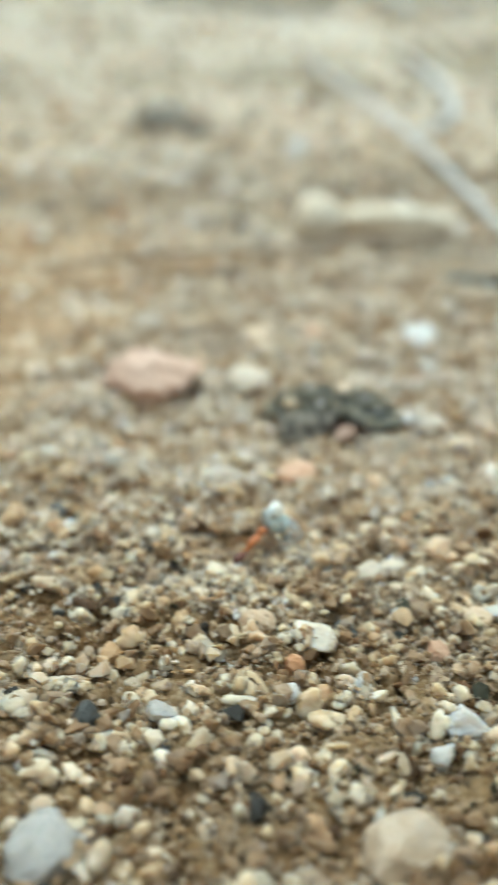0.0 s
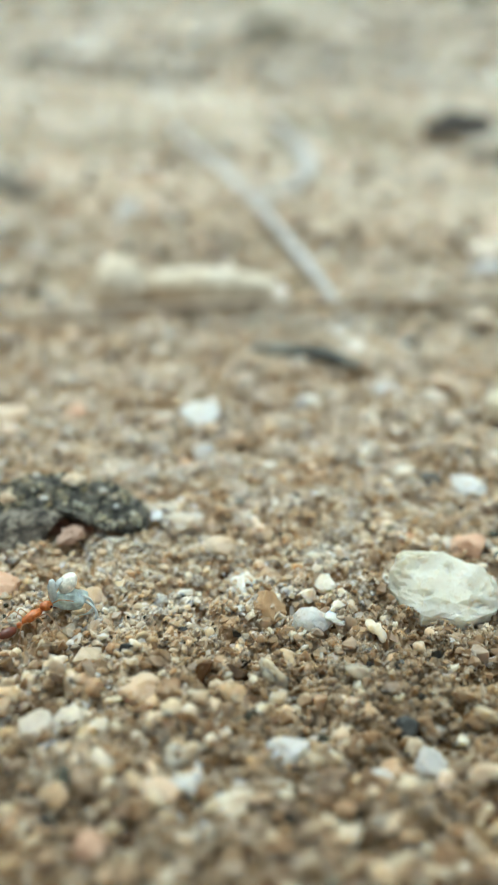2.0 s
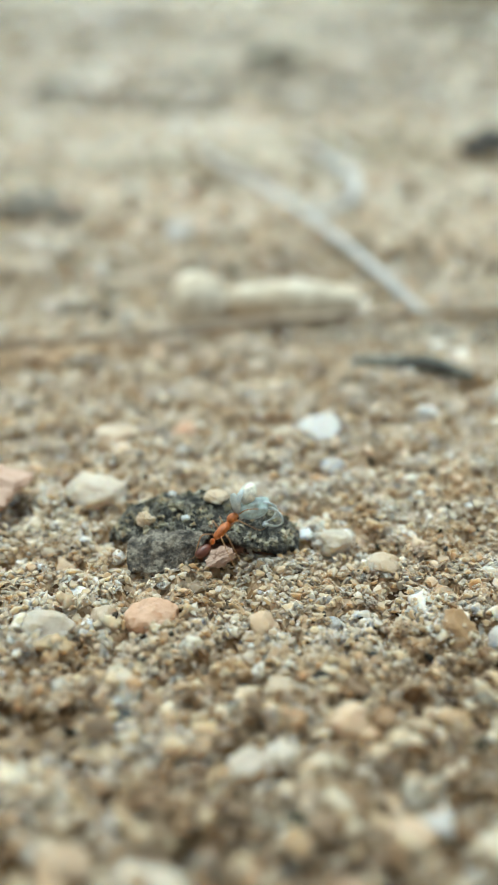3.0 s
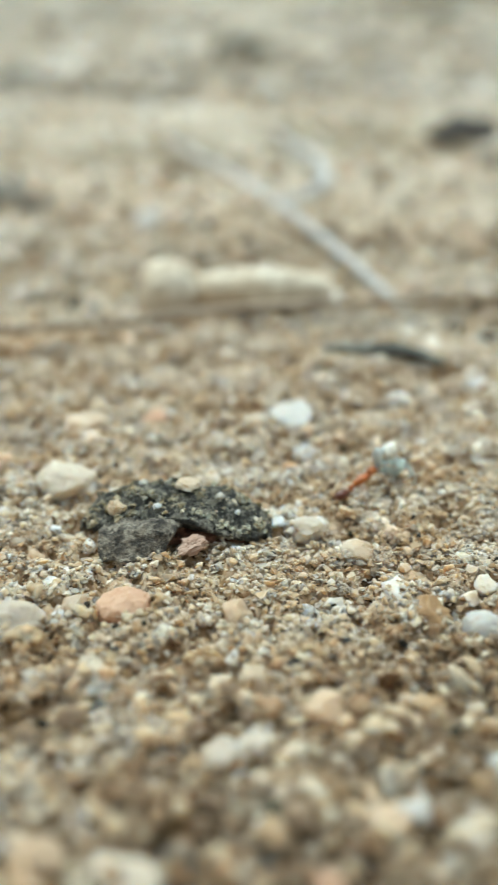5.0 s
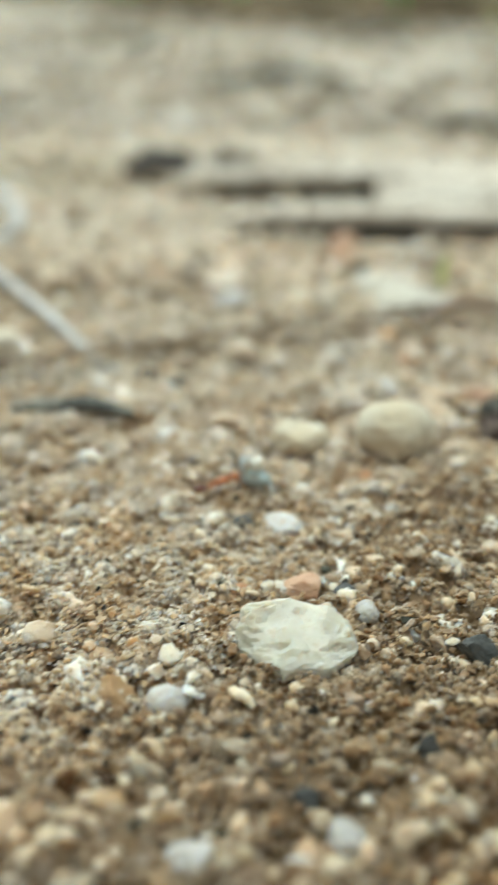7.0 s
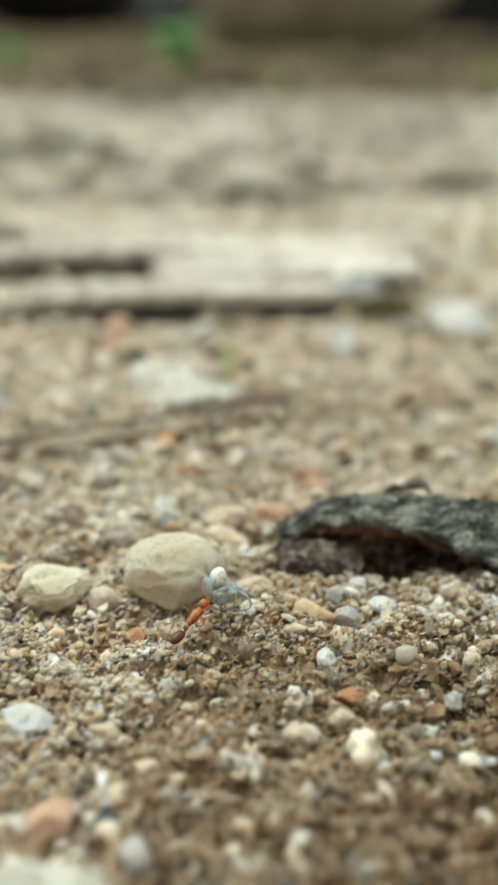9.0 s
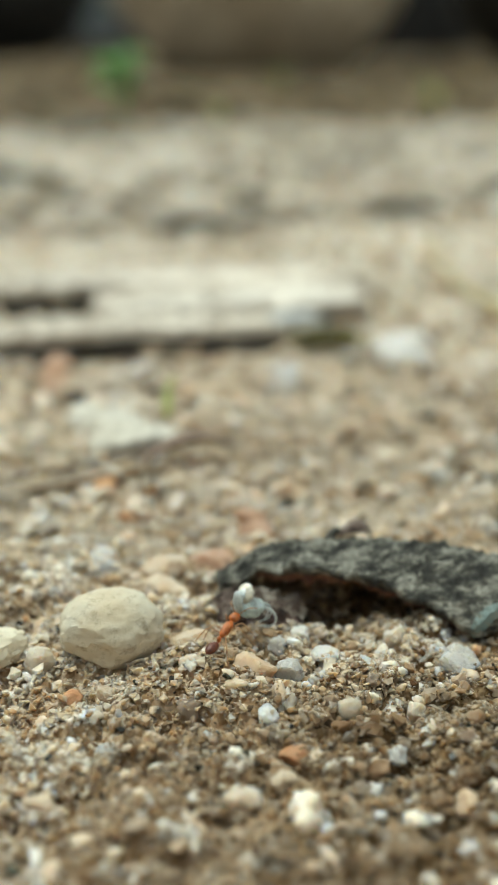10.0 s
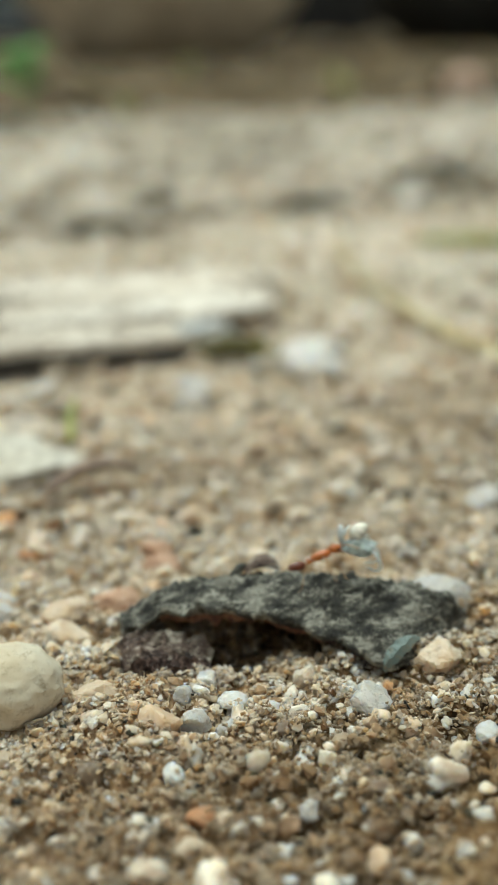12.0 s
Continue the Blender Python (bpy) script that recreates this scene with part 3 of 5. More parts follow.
# ---- stones ----
def rock(w, d, h, seed, sub=3, planes=10, keep=0.6, rough=0.05):
    """An angular or rounded stone, w by d by h millimetres, standing on z = 0."""
    r = np.random.default_rng(seed)
    bm = bmesh.new()
    bmesh.ops.create_icosphere(bm, subdivisions=sub, radius=1)
    v = np.array([p.co[:] for p in bm.verts])
    v = chipped(v, r, planes, keep)
    lo, hi = v.min(0), v.max(0)
    v = (v - (lo + hi) / 2) / (hi - lo)
    for p, q in zip(bm.verts, v):
        o = Vector(q) * 3 + Vector((seed * 1.7, seed * 0.3, 0))
        k = 1 + rough * 2 * noise.noise(o * 1.3) + rough * noise.noise(o * 3.1) + 0.6 * rough * noise.noise(o * 7.0) + 0.25 * rough * noise.noise(o * 15.0)
        p.co = (q[0] * w * k, q[1] * d * k, (q[2] * k + 0.5) * h)
    return bm


QUARTZ = (M_quartz, "pale translucent quartz grain lying on the sand")
MILKY = (M_milky, "milky white quartz grain lying on the sand")
CREAM = (M_cream, "cream-coloured stone grain with brown specks")
SALMON = (M_salmon, "salmon-pink feldspar grain half sunk in sand")
AMBER = (M_amber, "amber-orange translucent grain among the sand")
GREY = (M_grey, "grey glassy mineral grain among the sand")
DARK = (M_dark, "blackish mineral grain among the sand")
RUST = (M_rust, "rusty orange grain among the sand")
ORANGE = (M_orange, "bright orange translucent grain on the sand")
BROWN = (M_brown, "brown crumbly grain cluster on the sand")


def pebble(x, y, w, d, h, material, label, seed, turn=0, keep=0.5, rough=0.06, sunk=0.45, sub=4, category="pebble", name="pebble", planes=9, group="loose pebbles on the sand"):
    bm = rock(w, d, h, seed, sub, planes, keep, rough)
    ob = part(name, bm, material, None, smooth=True)
    ob.data.set_sharp_from_angle(angle=radians(20))
    ob.matrix_basis = at(x, y, ground_z(x, y) - sunk * h, 0, 0, turn)
    return tagged(ob, label, category, group)


pebble(17.0, 97.8, 6.0, 5.2, 4.6, M_round, "round cream stone with brown specks and a grey patch", 5, 0, 0.8, 0.03, 0.24, 5, planes=14)
pebble(10.0, 98.9, 4.4, 3.0, 2.5, M_round, "oval yellowish cream pebble", 6, 2, 0.72, 0.07, 0.35, planes=14)
pebble(12.7, 97.4, 1.8, 1.6, 2.0, M_quartz, "small pale pebble touching an oval one", 7, 0, 0.75)
pebble(-32.8, 76.4, 8.2, 6.4, 4.6, M_pinkstone, "large rounded pinkish stone half sunk in sand", 11, 10, 0.55, 0.1, 0.38, 4, planes=12)


def pale_stone():
    """The largest near stone: a flat top slanting to the viewer, a broken front and a narrow left edge."""
    bm = bmesh.new()
    ring_low = ((-3.3, -0.6), (-0.6, -2.6), (2.2, -2.2), (3.5, -0.4), (2.9, 2.0), (-0.5, 2.4), (-3.2, 1.4))
    ring_top = ((-3.0, 0.5), (-1.0, -1.2), (1.5, -1.5), (3.3, 0.1), (2.4, 1.7), (-0.4, 2.0), (-2.9, 1.5))
    tops = (2.3, 1.7, 1.6, 1.9, 2.4, 2.7, 2.6)
    low = [bm.verts.new((x, y, 0)) for x, y in ring_low]
    mid = [bm.verts.new((x * 1.05, y * 1.03, 0.8)) for x, y in ring_low]
    top = [bm.verts.new((x, y, z)) for (x, y), z in zip(ring_top, tops)]
    k = len(low)
    for a, b in ((low, mid), (mid, top)):
        for i in range(k):
            bm.faces.new((a[i], a[(i + 1) % k], b[(i + 1) % k], b[i]))
    bm.faces.new(top)
    bm.faces.new(low[::-1])
    bmesh.ops.triangulate(bm, faces=bm.faces[:])
    bmesh.ops.subdivide_edges(bm, edges=bm.edges[:], cuts=6, use_grid_fill=True)
    for _ in range(1):
        bmesh.ops.smooth_vert(bm, verts=bm.verts[:], factor=0.5, use_axis_x=True, use_axis_y=True, use_axis_z=True)
    bm.normal_update()
    for p in bm.verts:
        p.co += Vector(p.normal) * (0.34 * noise.noise(p.co * 0.7) + 0.24 * abs(noise.noise(p.co * 1.3)) + 0.08 * noise.noise(p.co * 4) + 0.05 * noise.noise(p.co * 9))
    bmesh.ops.scale(bm, vec=(0.9, 0.9, 0.84), verts=bm.verts)
    ob = part("pebble", bm, M_green, None, smooth=True)
    ob.data.set_sharp_from_angle(angle=radians(14))
    ob.matrix_basis = at(7.6, 72.6, ground_z(7.6, 72.6) - 0.35, 0, 0, -4)
    tagged(ob, "large angular pale greenish quartz stone on the sand", "stone", "loose pebbles on the sand")


pale_stone()
pebble(-1.6, 42.7, 2.7, 2.3, 2.4, *MILKY, 100, 0)
pebble(-3.4, 33.7, 4.4, 3.7, 2.5, *CREAM, 101, 47)
pebble(-7.8, 44.5, 1.7, 1.4, 1.3, *GREY, 102, 94)
pebble(-11.2, 47.3, 2.8, 2.4, 1.8, *QUARTZ, 103, 141)
pebble(-14.7, 47.7, 2.2, 1.8, 1.2, *AMBER, 104, 8)
pebble(-11.4, 42.0, 1.7, 1.4, 0.9, *MILKY, 105, 55)
pebble(-2.7, 40.2, 1.7, 1.4, 1.3, *GREY, 106, 102)
pebble(-4.2, 57.1, 1.9, 1.6, 1.1, *AMBER, 107, 149)
pebble(-7.0, 52.2, 1.4, 1.2, 0.9, *MILKY, 108, 16)
pebble(-9.8, 55.5, 2.0, 1.7, 1.5, *QUARTZ, 109, 63)
pebble(-8.6, 56.7, 1.6, 1.4, 0.9, *QUARTZ, 110, 110)
pebble(-17.3, 39.0, 1.8, 1.5, 1.2, *GREY, 111, 157)
pebble(-4.4, 49.0, 1.6, 1.4, 1.2, *SALMON, 112, 24)
pebble(-24.6, 37.6, 1.7, 1.4, 1.0, *CREAM, 113, 71)
pebble(-21.9, 42.7, 1.8, 1.5, 1.0, *BROWN, 114, 118)
pebble(-22.3, 64.1, 2.9, 2.5, 1.6, *QUARTZ, 115, 165)
pebble(-25.1, 63.4, 1.2, 1.1, 1.0, *MILKY, 116, 32)
pebble(-11.6, 66.7, 2.1, 1.7, 1.5, *AMBER, 117, 79)
pebble(-11.7, 44.7, 1.3, 1.1, 1.4, *RUST, 118, 126)
pebble(-2.6, 52.9, 2.0, 1.7, 1.1, *AMBER, 119, 173)
pebble(-31.7, 56.9, 2.0, 1.7, 1.1, *DARK, 120, 40)
pebble(-26.5, 45.5, 1.4, 1.1, 1.0, *DARK, 121, 87)
pebble(-21.0, 37.5, 1.8, 1.5, 1.4, *DARK, 122, 134)
pebble(-9.7, 48.7, 1.5, 1.3, 0.9, *DARK, 123, 1)
pebble(-16.4, 32.1, 1.3, 1.1, 1.2, *QUARTZ, 124, 48)
pebble(-19.3, 29.4, 4.4, 3.8, 2.5, *GREY, 125, 95)
pebble(-25.0, 79.3, 4.2, 3.5, 2.3, *QUARTZ, 126, 142)
pebble(-9.5, 76.7, 2.5, 2.1, 1.4, *QUARTZ, 127, 9)
pebble(-11.0, 86.7, 1.7, 1.4, 1.0, *MILKY, 128, 56)
pebble(-12.8, 91.8, 3.7, 3.1, 2.1, *MILKY, 129, 103)
pebble(-15.0, 89.5, 1.8, 1.5, 1.9, *QUARTZ, 130, 150)
pebble(-17.3, 66.4, 2.9, 2.5, 1.7, *SALMON, 131, 17)
pebble(-19.7, 66.1, 2.1, 1.8, 1.2, *CREAM, 133, 111)
pebble(-14.5, 64.1, 1.3, 1.1, 1.3, *QUARTZ, 134, 158)
pebble(-5.9, 59.7, 2.3, 1.9, 1.3, *AMBER, 135, 25)
pebble(0.1, 51.3, 1.4, 1.2, 0.8, *MILKY, 138, 166)
pebble(-1.5, 53.6, 1.8, 1.5, 1.0, *GREY, 139, 33)
pebble(-1.8, 68.7, 2.3, 2.0, 1.7, *BROWN, 142, 174)
pebble(-0.1, 75.0, 1.9, 1.6, 1.2, *QUARTZ, 143, 41)
pebble(1.0, 71.8, 1.5, 1.3, 0.9, *QUARTZ, 144, 88)
pebble(-8.1, 68.8, 1.2, 1.0, 0.7, *GREY, 145, 135)
pebble(0.2, 99.8, 2.6, 2.2, 1.4, *MILKY, 146, 2)
pebble(-22.6, 89.8, 2.4, 2.1, 1.4, *SALMON, 147, 49)
pebble(-26.7, 87.7, 3.6, 3.1, 2.0, *CREAM, 148, 96)
pebble(-16.0, 58.1, 1.1, 1.0, 0.8, *DARK, 149, 143)
pebble(1.0, 68.3, 2.3, 1.9, 1.6, *MILKY, 150, 10)
pebble(-6.3, 74.4, 2.2, 1.9, 1.5, *CREAM, 153, 151)
pebble(8.6, 79.3, 2.7, 2.3, 1.5, *SALMON, 155, 65)
pebble(11.3, 79.7, 1.7, 1.4, 0.9, *MILKY, 156, 112)
pebble(10.9, 78.1, 1.3, 1.1, 0.7, *DARK, 157, 159)
pebble(4.7, 79.0, 1.3, 1.1, 0.7, *RUST, 158, 26)
pebble(3.9, 100.0, 2.6, 2.2, 1.7, *QUARTZ, 160, 120)
pebble(7.8, 86.6, 2.7, 2.3, 1.5, *MILKY, 161, 167)
pebble(5.3, 86.8, 1.6, 1.4, 0.9, *DARK, 162, 34)
pebble(8.6, 58.6, 1.9, 1.6, 1.1, *GREY, 164, 128)
pebble(6.6, 56.7, 1.4, 1.2, 0.9, *GREY, 165, 175)
pebble(2.1, 57.4, 2.1, 1.8, 1.2, *MILKY, 166, 42)
pebble(7.2, 61.2, 1.2, 1.1, 0.9, *DARK, 167, 89)
pebble(21.5, 96.7, 2.5, 2.1, 1.4, *CREAM, 168, 136)
pebble(21.4, 104.4, 3.1, 2.7, 1.8, *CREAM, 169, 3)
pebble(17.9, 107.7, 1.7, 1.4, 2.1, *MILKY, 170, 50)
pebble(25.1, 107.3, 4.3, 3.6, 2.4, *SALMON, 171, 97)
pebble(24.1, 92.8, 2.4, 2.0, 1.7, *AMBER, 172, 144)
pebble(26.0, 92.4, 1.7, 1.5, 1.3, *GREY, 173, 11)
pebble(26.1, 94.9, 1.3, 1.1, 1.2, *GREY, 174, 58)
pebble(27.8, 95.9, 1.7, 1.4, 1.3, *MILKY, 175, 105)
pebble(28.6, 93.7, 1.8, 1.5, 1.1, *MILKY, 176, 152)
pebble(33.3, 94.7, 1.3, 1.1, 1.7, *QUARTZ, 177, 19)
pebble(31.8, 95.9, 1.0, 0.9, 0.8, *CREAM, 178, 66)
pebble(35.9, 91.5, 2.6, 2.2, 1.5, *GREY, 179, 113)
pebble(15.2, 87.9, 1.4, 1.2, 1.1, *GREY, 180, 160)
pebble(17.5, 88.5, 1.0, 0.9, 0.7, *AMBER, 181, 27)
pebble(23.7, 88.6, 1.3, 1.1, 1.2, *MILKY, 182, 74)
pebble(24.3, 85.6, 1.6, 1.3, 1.0, *RUST, 183, 121)
pebble(21.0, 85.2, 1.2, 1.1, 0.7, *DARK, 184, 168)
pebble(29.2, 84.3, 1.4, 1.2, 0.8, *GREY, 185, 35)
pebble(30.8, 79.8, 1.5, 1.2, 1.1, *AMBER, 186, 82)
pebble(11.7, 84.9, 1.6, 1.3, 1.0, *CREAM, 187, 129)
pebble(22.9, 83.3, 1.4, 1.2, 1.2, *CREAM, 188, 176)
pebble(31.5, 87.3, 1.2, 1.0, 1.5, *QUARTZ, 189, 43)
pebble(14.1, 93.6, 1.4, 1.2, 1.0, *RUST, 190, 90)
pebble(15.8, 93.2, 1.2, 1.0, 1.3, *CREAM, 191, 137)
pebble(40.9, 92.9, 2.7, 2.3, 2.1, *CREAM, 192, 4)
pebble(40.1, 86.1, 1.5, 1.3, 1.1, *MILKY, 193, 51)
pebble(45.0, 99.9, 4.1, 3.5, 2.3, *GREY, 194, 98)
pebble(21.6, 116.9, 2.6, 2.2, 1.4, *RUST, 195, 145)
pebble(20.2, 122.1, 1.8, 1.5, 1.0, *RUST, 196, 12)
pebble(41.7, 144.9, 4.4, 3.7, 2.5, *MILKY, 197, 59)
pebble(56.5, 150.2, 7.6, 6.5, 4.3, *MILKY, 198, 106)
pebble(29.4, 111.6, 2.9, 2.5, 1.6, *SALMON, 199, 153)
pebble(5.8, 134.9, 4.6, 4.0, 2.6, *MILKY, 200, 20)
pebble(4.7, 95.8, 1.8, 1.5, 1.0, *DARK, 202, 114)
pebble(17.2, 81.0, 1.9, 1.6, 1.1, *QUARTZ, 206, 122)
pebble(15.6, 81.8, 1.4, 1.2, 0.8, *CREAM, 207, 169)
pebble(11.9, 76.1, 1.7, 1.4, 1.2, *GREY, 209, 83)
pebble(17.3, 72.3, 2.1, 1.8, 1.5, *DARK, 210, 130)
pebble(19.5, 152.6, 3.6, 3.1, 2.0, *SALMON, 211, 177)
pebble(26.1, 142.4, 3.7, 3.1, 2.1, *QUARTZ, 212, 44)
pebble(-38.4, 143.6, 4.1, 3.5, 2.3, *MILKY, 213, 91)

pebble(20.4, 123.8, 2.1, 1.6, 1.3, *ORANGE, 401, 37, sunk=0.25)
pebble(20.0, 156.7, 4.2, 3.4, 2.6, *SALMON, 402, 74, sunk=0.25)
pebble(43.1, 148.5, 4.5, 3.6, 1.8, *MILKY, 403, 111, sunk=0.25)
pebble(57.9, 154.1, 7.0, 5.6, 2.8, *MILKY, 404, 148, sunk=0.25)
pebble(21.7, 106.3, 2.8, 2.3, 1.8, *CREAM, 405, 5, sunk=0.25)
pebble(18.2, 110.0, 2.0, 1.6, 1.2, *MILKY, 406, 42, sunk=0.25)
pebble(29.6, 113.8, 3.0, 2.4, 1.8, *SALMON, 407, 79, sunk=0.25)
pebble(63.5, 143.6, 4.1, 3.3, 2.6, *QUARTZ, 409, 153, sunk=0.25)
pebble(56.0, 112.9, 3.1, 2.5, 1.9, *MILKY, 410, 10, sunk=0.25)
pebble(5.5, 137.8, 5.1, 4.1, 3.2, *QUARTZ, 411, 47, sunk=0.25)
pebble(-0.2, 102.1, 2.4, 1.9, 1.5, *QUARTZ, 412, 84, sunk=0.25)
pebble(4.2, 102.4, 2.6, 2.1, 1.6, *CREAM, 413, 121, sunk=0.25)
pebble(-38.5, 146.1, 3.7, 2.9, 2.3, *GREY, 414, 158, sunk=0.25)
pebble(28.1, 152.4, 3.3, 2.6, 2.0, *MILKY, 415, 15, sunk=0.25)


# ---- crusts, bark and wood ----
def strip(length, width, height, seed, nu=60, nv=14, arch=1.0, tilt=0.0, jag=0.3, thick=0.8, crown=0.5, fine=0.12, blunt=3.2, pits=0.0):
    """A curved crust plate along x, arched in the middle, with ragged edges and thickness."""
    bm = bmesh.new()
    rows = []
    for side in (1, 0):
        grid = []
        for i in range(nu + 1):
            u = -1 + 2 * i / nu
            line = []
            for j in range(nv + 1):
                v = j / nv
                o = Vector((u * length * 0.5, v * width, seed * 7.3))
                taper = max(0.0, 1 - abs(u) ** blunt) ** 0.55
                yy = (v - 0.5) * width * (0.25 + 0.75 * taper) + jag * noise.noise(o * 0.9)
                zz = height * (1 - abs(u) ** 2.2) * arch * (1 - tilt * (1 - v)) + crown * (1 - (2 * v - 1) ** 2) * taper
                zz += 0.35 * jag * noise.noise(o * 1.6) + fine * noise.noise(o * 3.5) + fine * 0.8 * noise.noise(o * 8.0)
                if side and pits:
                    zz += pits * abs(noise.noise(Vector((o.x * 0.8, o.y * 2.4, o.z)) * 1.6)) - pits * 0.4
                xx = u * length / 2 + jag * noise.noise(o * 0.8 + Vector((9, 3, 1)))
                line.append(bm.verts.new((xx, yy, zz + side * thick * (0.35 + 0.65 * taper))))
            grid.append(line)
        rows.append(grid)
    top, low = rows
    for i in range(nu):
        for j in range(nv):
            bm.faces.new((top[i][j], top[i + 1][j], top[i + 1][j + 1], top[i][j + 1]))
            bm.faces.new((low[i][j + 1], low[i + 1][j + 1], low[i + 1][j], low[i][j]))
    for i in range(nu):
        for j in (0, nv):
            q = (top[i][j], low[i][j], low[i + 1][j], top[i + 1][j])
            bm.faces.new(q if j == 0 else q[::-1])
    for j in range(nv):
        for i in (0, nu):
            q = (top[i][j + 1], low[i][j + 1], low[i][j], top[i][j])
            bm.faces.new(q if i == 0 else q[::-1])
    return bm


def tube(points, radii, sides=8, wobble=0.0, seed=0):
    """A smooth tapered stalk through the points, closed at both ends."""
    pts = [Vector(p) for p in points]
    fine, rad = [], []
    for i in range(len(pts) - 1):
        p0, p1, p2, p3 = pts[max(i - 1, 0)], pts[i], pts[i + 1], pts[min(i + 2, len(pts) - 1)]
        for k in range(6):
            s = k / 6
            fine.append(0.5 * ((2 * p1) + (p2 - p0) * s + (2 * p0 - 5 * p1 + 4 * p2 - p3) * s * s + (3 * p1 - p0 - 3 * p2 + p3) * s ** 3))
            rad.append(radii[i] * (1 - s) + radii[i + 1] * s)
    fine.append(pts[-1])
    rad.append(radii[-1])
    bm = bmesh.new()
    rings = []
    for i, p in enumerate(fine):
        d = (fine[min(i + 1, len(fine) - 1)] - fine[max(i - 1, 0)]).normalized()
        a = d.orthogonal().normalized() if i == 0 else (a - d * a.dot(d)).normalized()
        b = d.cross(a)
        rings.append([bm.verts.new(p + (a * math.cos(k * 2 * math.pi / sides) + b * math.sin(k * 2 * math.pi / sides))
                                   * rad[i] * (1 + wobble * noise.noise(p * 1.3 + Vector((seed, k, 0))))) for k in range(sides)])
    for r, s in zip(rings, rings[1:]):
        for k in range(sides):
            bm.faces.new((r[k], r[(k + 1) % sides], s[(k + 1) % sides], s[k]))
    bm.faces.new(rings[0][::-1])
    bm.faces.new(rings[-1])
    return bm


def blob(w, d, h, seed=0, sub=3, rough=0.0, m=None):
    """A rounded body about the origin."""
    bm = bmesh.new()
    bmesh.ops.create_icosphere(bm, subdivisions=sub, radius=0.5)
    for p in bm.verts:
        k = 1 + rough * noise.noise(p.co * 4 + Vector((seed * 3.1, 0, 0)))
        p.co = Vector((p.co.x * w, p.co.y * d, p.co.z * h)) * k
    if m is not None:
        bmesh.ops.transform(bm, matrix=m, verts=bm.verts)
    return bm


def bark_mat(name, c1, c2, c3, scale=700, rough=0.5, stretch=1.0):
    mat, nt, b = nodes_of(name)
    big, fine = noise_node(nt, scale, 5, 0.7), noise_node(nt, scale * 4, 4, 0.7)
    if stretch != 1.0:
        mp = nt.nodes.new("ShaderNodeMapping")
        mp.inputs["Scale"].default_value = (1 / stretch, 1, 1)
        nt.links.new(big.inputs["Vector"].links[0].from_socket, mp.inputs[0])
        nt.links.new(mp.outputs[0], big.inputs["Vector"])
        nt.links.new(mp.outputs[0], fine.inputs["Vector"])
    r = ramp_node(nt, [(0.38, c1), (0.49, c2), (0.60, c3)])
    nt.links.new(big.outputs[0], r.inputs[0])
    s = ramp_node(nt, [(0.3, (0.6, 0.6, 0.6)), (0.7, (1.2, 1.2, 1.2))])
    nt.links.new(fine.outputs[0], s.inputs[0])
    nt.links.new(mix_node(nt, "MULTIPLY", 1.0, r.outputs[0], s.outputs[0]), b.inputs["Base Color"])
    g = ramp_node(nt, [(0.35, (rough - 0.15,) * 3), (0.65, (rough + 0.25,) * 3)])
    nt.links.new(fine.outputs[0], g.inputs[0])
    nt.links.new(g.outputs[0], b.inputs["Roughness"])
    bump_node(nt, fine.outputs[0], 1.0, 0.35, b)
    return mat


M_bark = bark_mat("grey-black bark", (0.020, 0.018, 0.014), (0.10, 0.095, 0.075), (0.44, 0.42, 0.35), 1200, 0.5, 2.2)
M_inner = bark_mat("brown inner bark", (0.06, 0.022, 0.013), (0.19, 0.075, 0.042), (0.36, 0.18, 0.11), 1200)
M_flake = bark_mat("grey-brown bark flake", (0.06, 0.032, 0.026), (0.22, 0.155, 0.12), (0.52, 0.46, 0.38), 1000, 0.5, 2.0)
M_husk = bark_mat("black husk", (0.012, 0.011, 0.009), (0.05, 0.047, 0.037), (0.27, 0.25, 0.20), 1600, 0.45)
M_wood = bark_mat("weathered pale wood", (0.54, 0.46, 0.36), (0.72, 0.64, 0.53), (0.80, 0.74, 0.65), 60, 0.6, 4)
M_tip = bark_mat("blue-white weathered wood", (0.52, 0.52, 0.50), (0.62, 0.63, 0.62), (0.70, 0.71, 0.71), 120, 0.6)
M_root = bark_mat("pale dry root", (0.68, 0.54, 0.37), (0.74, 0.64, 0.48), (0.78, 0.72, 0.60), 160, 0.5)
M_stalk = bark_mat("bleached stalk", (0.62, 0.61, 0.58), (0.72, 0.72, 0.71), (0.80, 0.80, 0.80), 260, 0.4)
M_twig = bark_mat("brown twig", (0.20, 0.14, 0.09), (0.33, 0.25, 0.17), (0.46, 0.38, 0.28), 300)
M_needle = bark_mat("dark grey splinter", (0.06, 0.06, 0.05), (0.13, 0.13, 0.11), (0.26, 0.26, 0.22), 300)
M_litter_shade = bark_mat("dark litter and hollow shade", (0.035, 0.032, 0.022), (0.065, 0.062, 0.042), (0.12, 0.115, 0.075), 120, 0.7)
M_clod_shade = bark_mat("dark soil clod and gap shade", (0.035, 0.03, 0.026), (0.07, 0.06, 0.05), (0.14, 0.12, 0.10), 250, 0.8)
M_greyclod = bark_mat("grey-brown soil clod", (0.13, 0.11, 0.09), (0.22, 0.19, 0.15), (0.34, 0.30, 0.24), 250, 0.8)
M_maroon = bark_mat("dark maroon bark", (0.03, 0.016, 0.012), (0.075, 0.04, 0.03), (0.22, 0.14, 0.11), 1200)
M_leaf_pale = bark_mat("bleached leaf", (0.48, 0.43, 0.34), (0.62, 0.57, 0.47), (0.74, 0.70, 0.61), 200, 0.6)
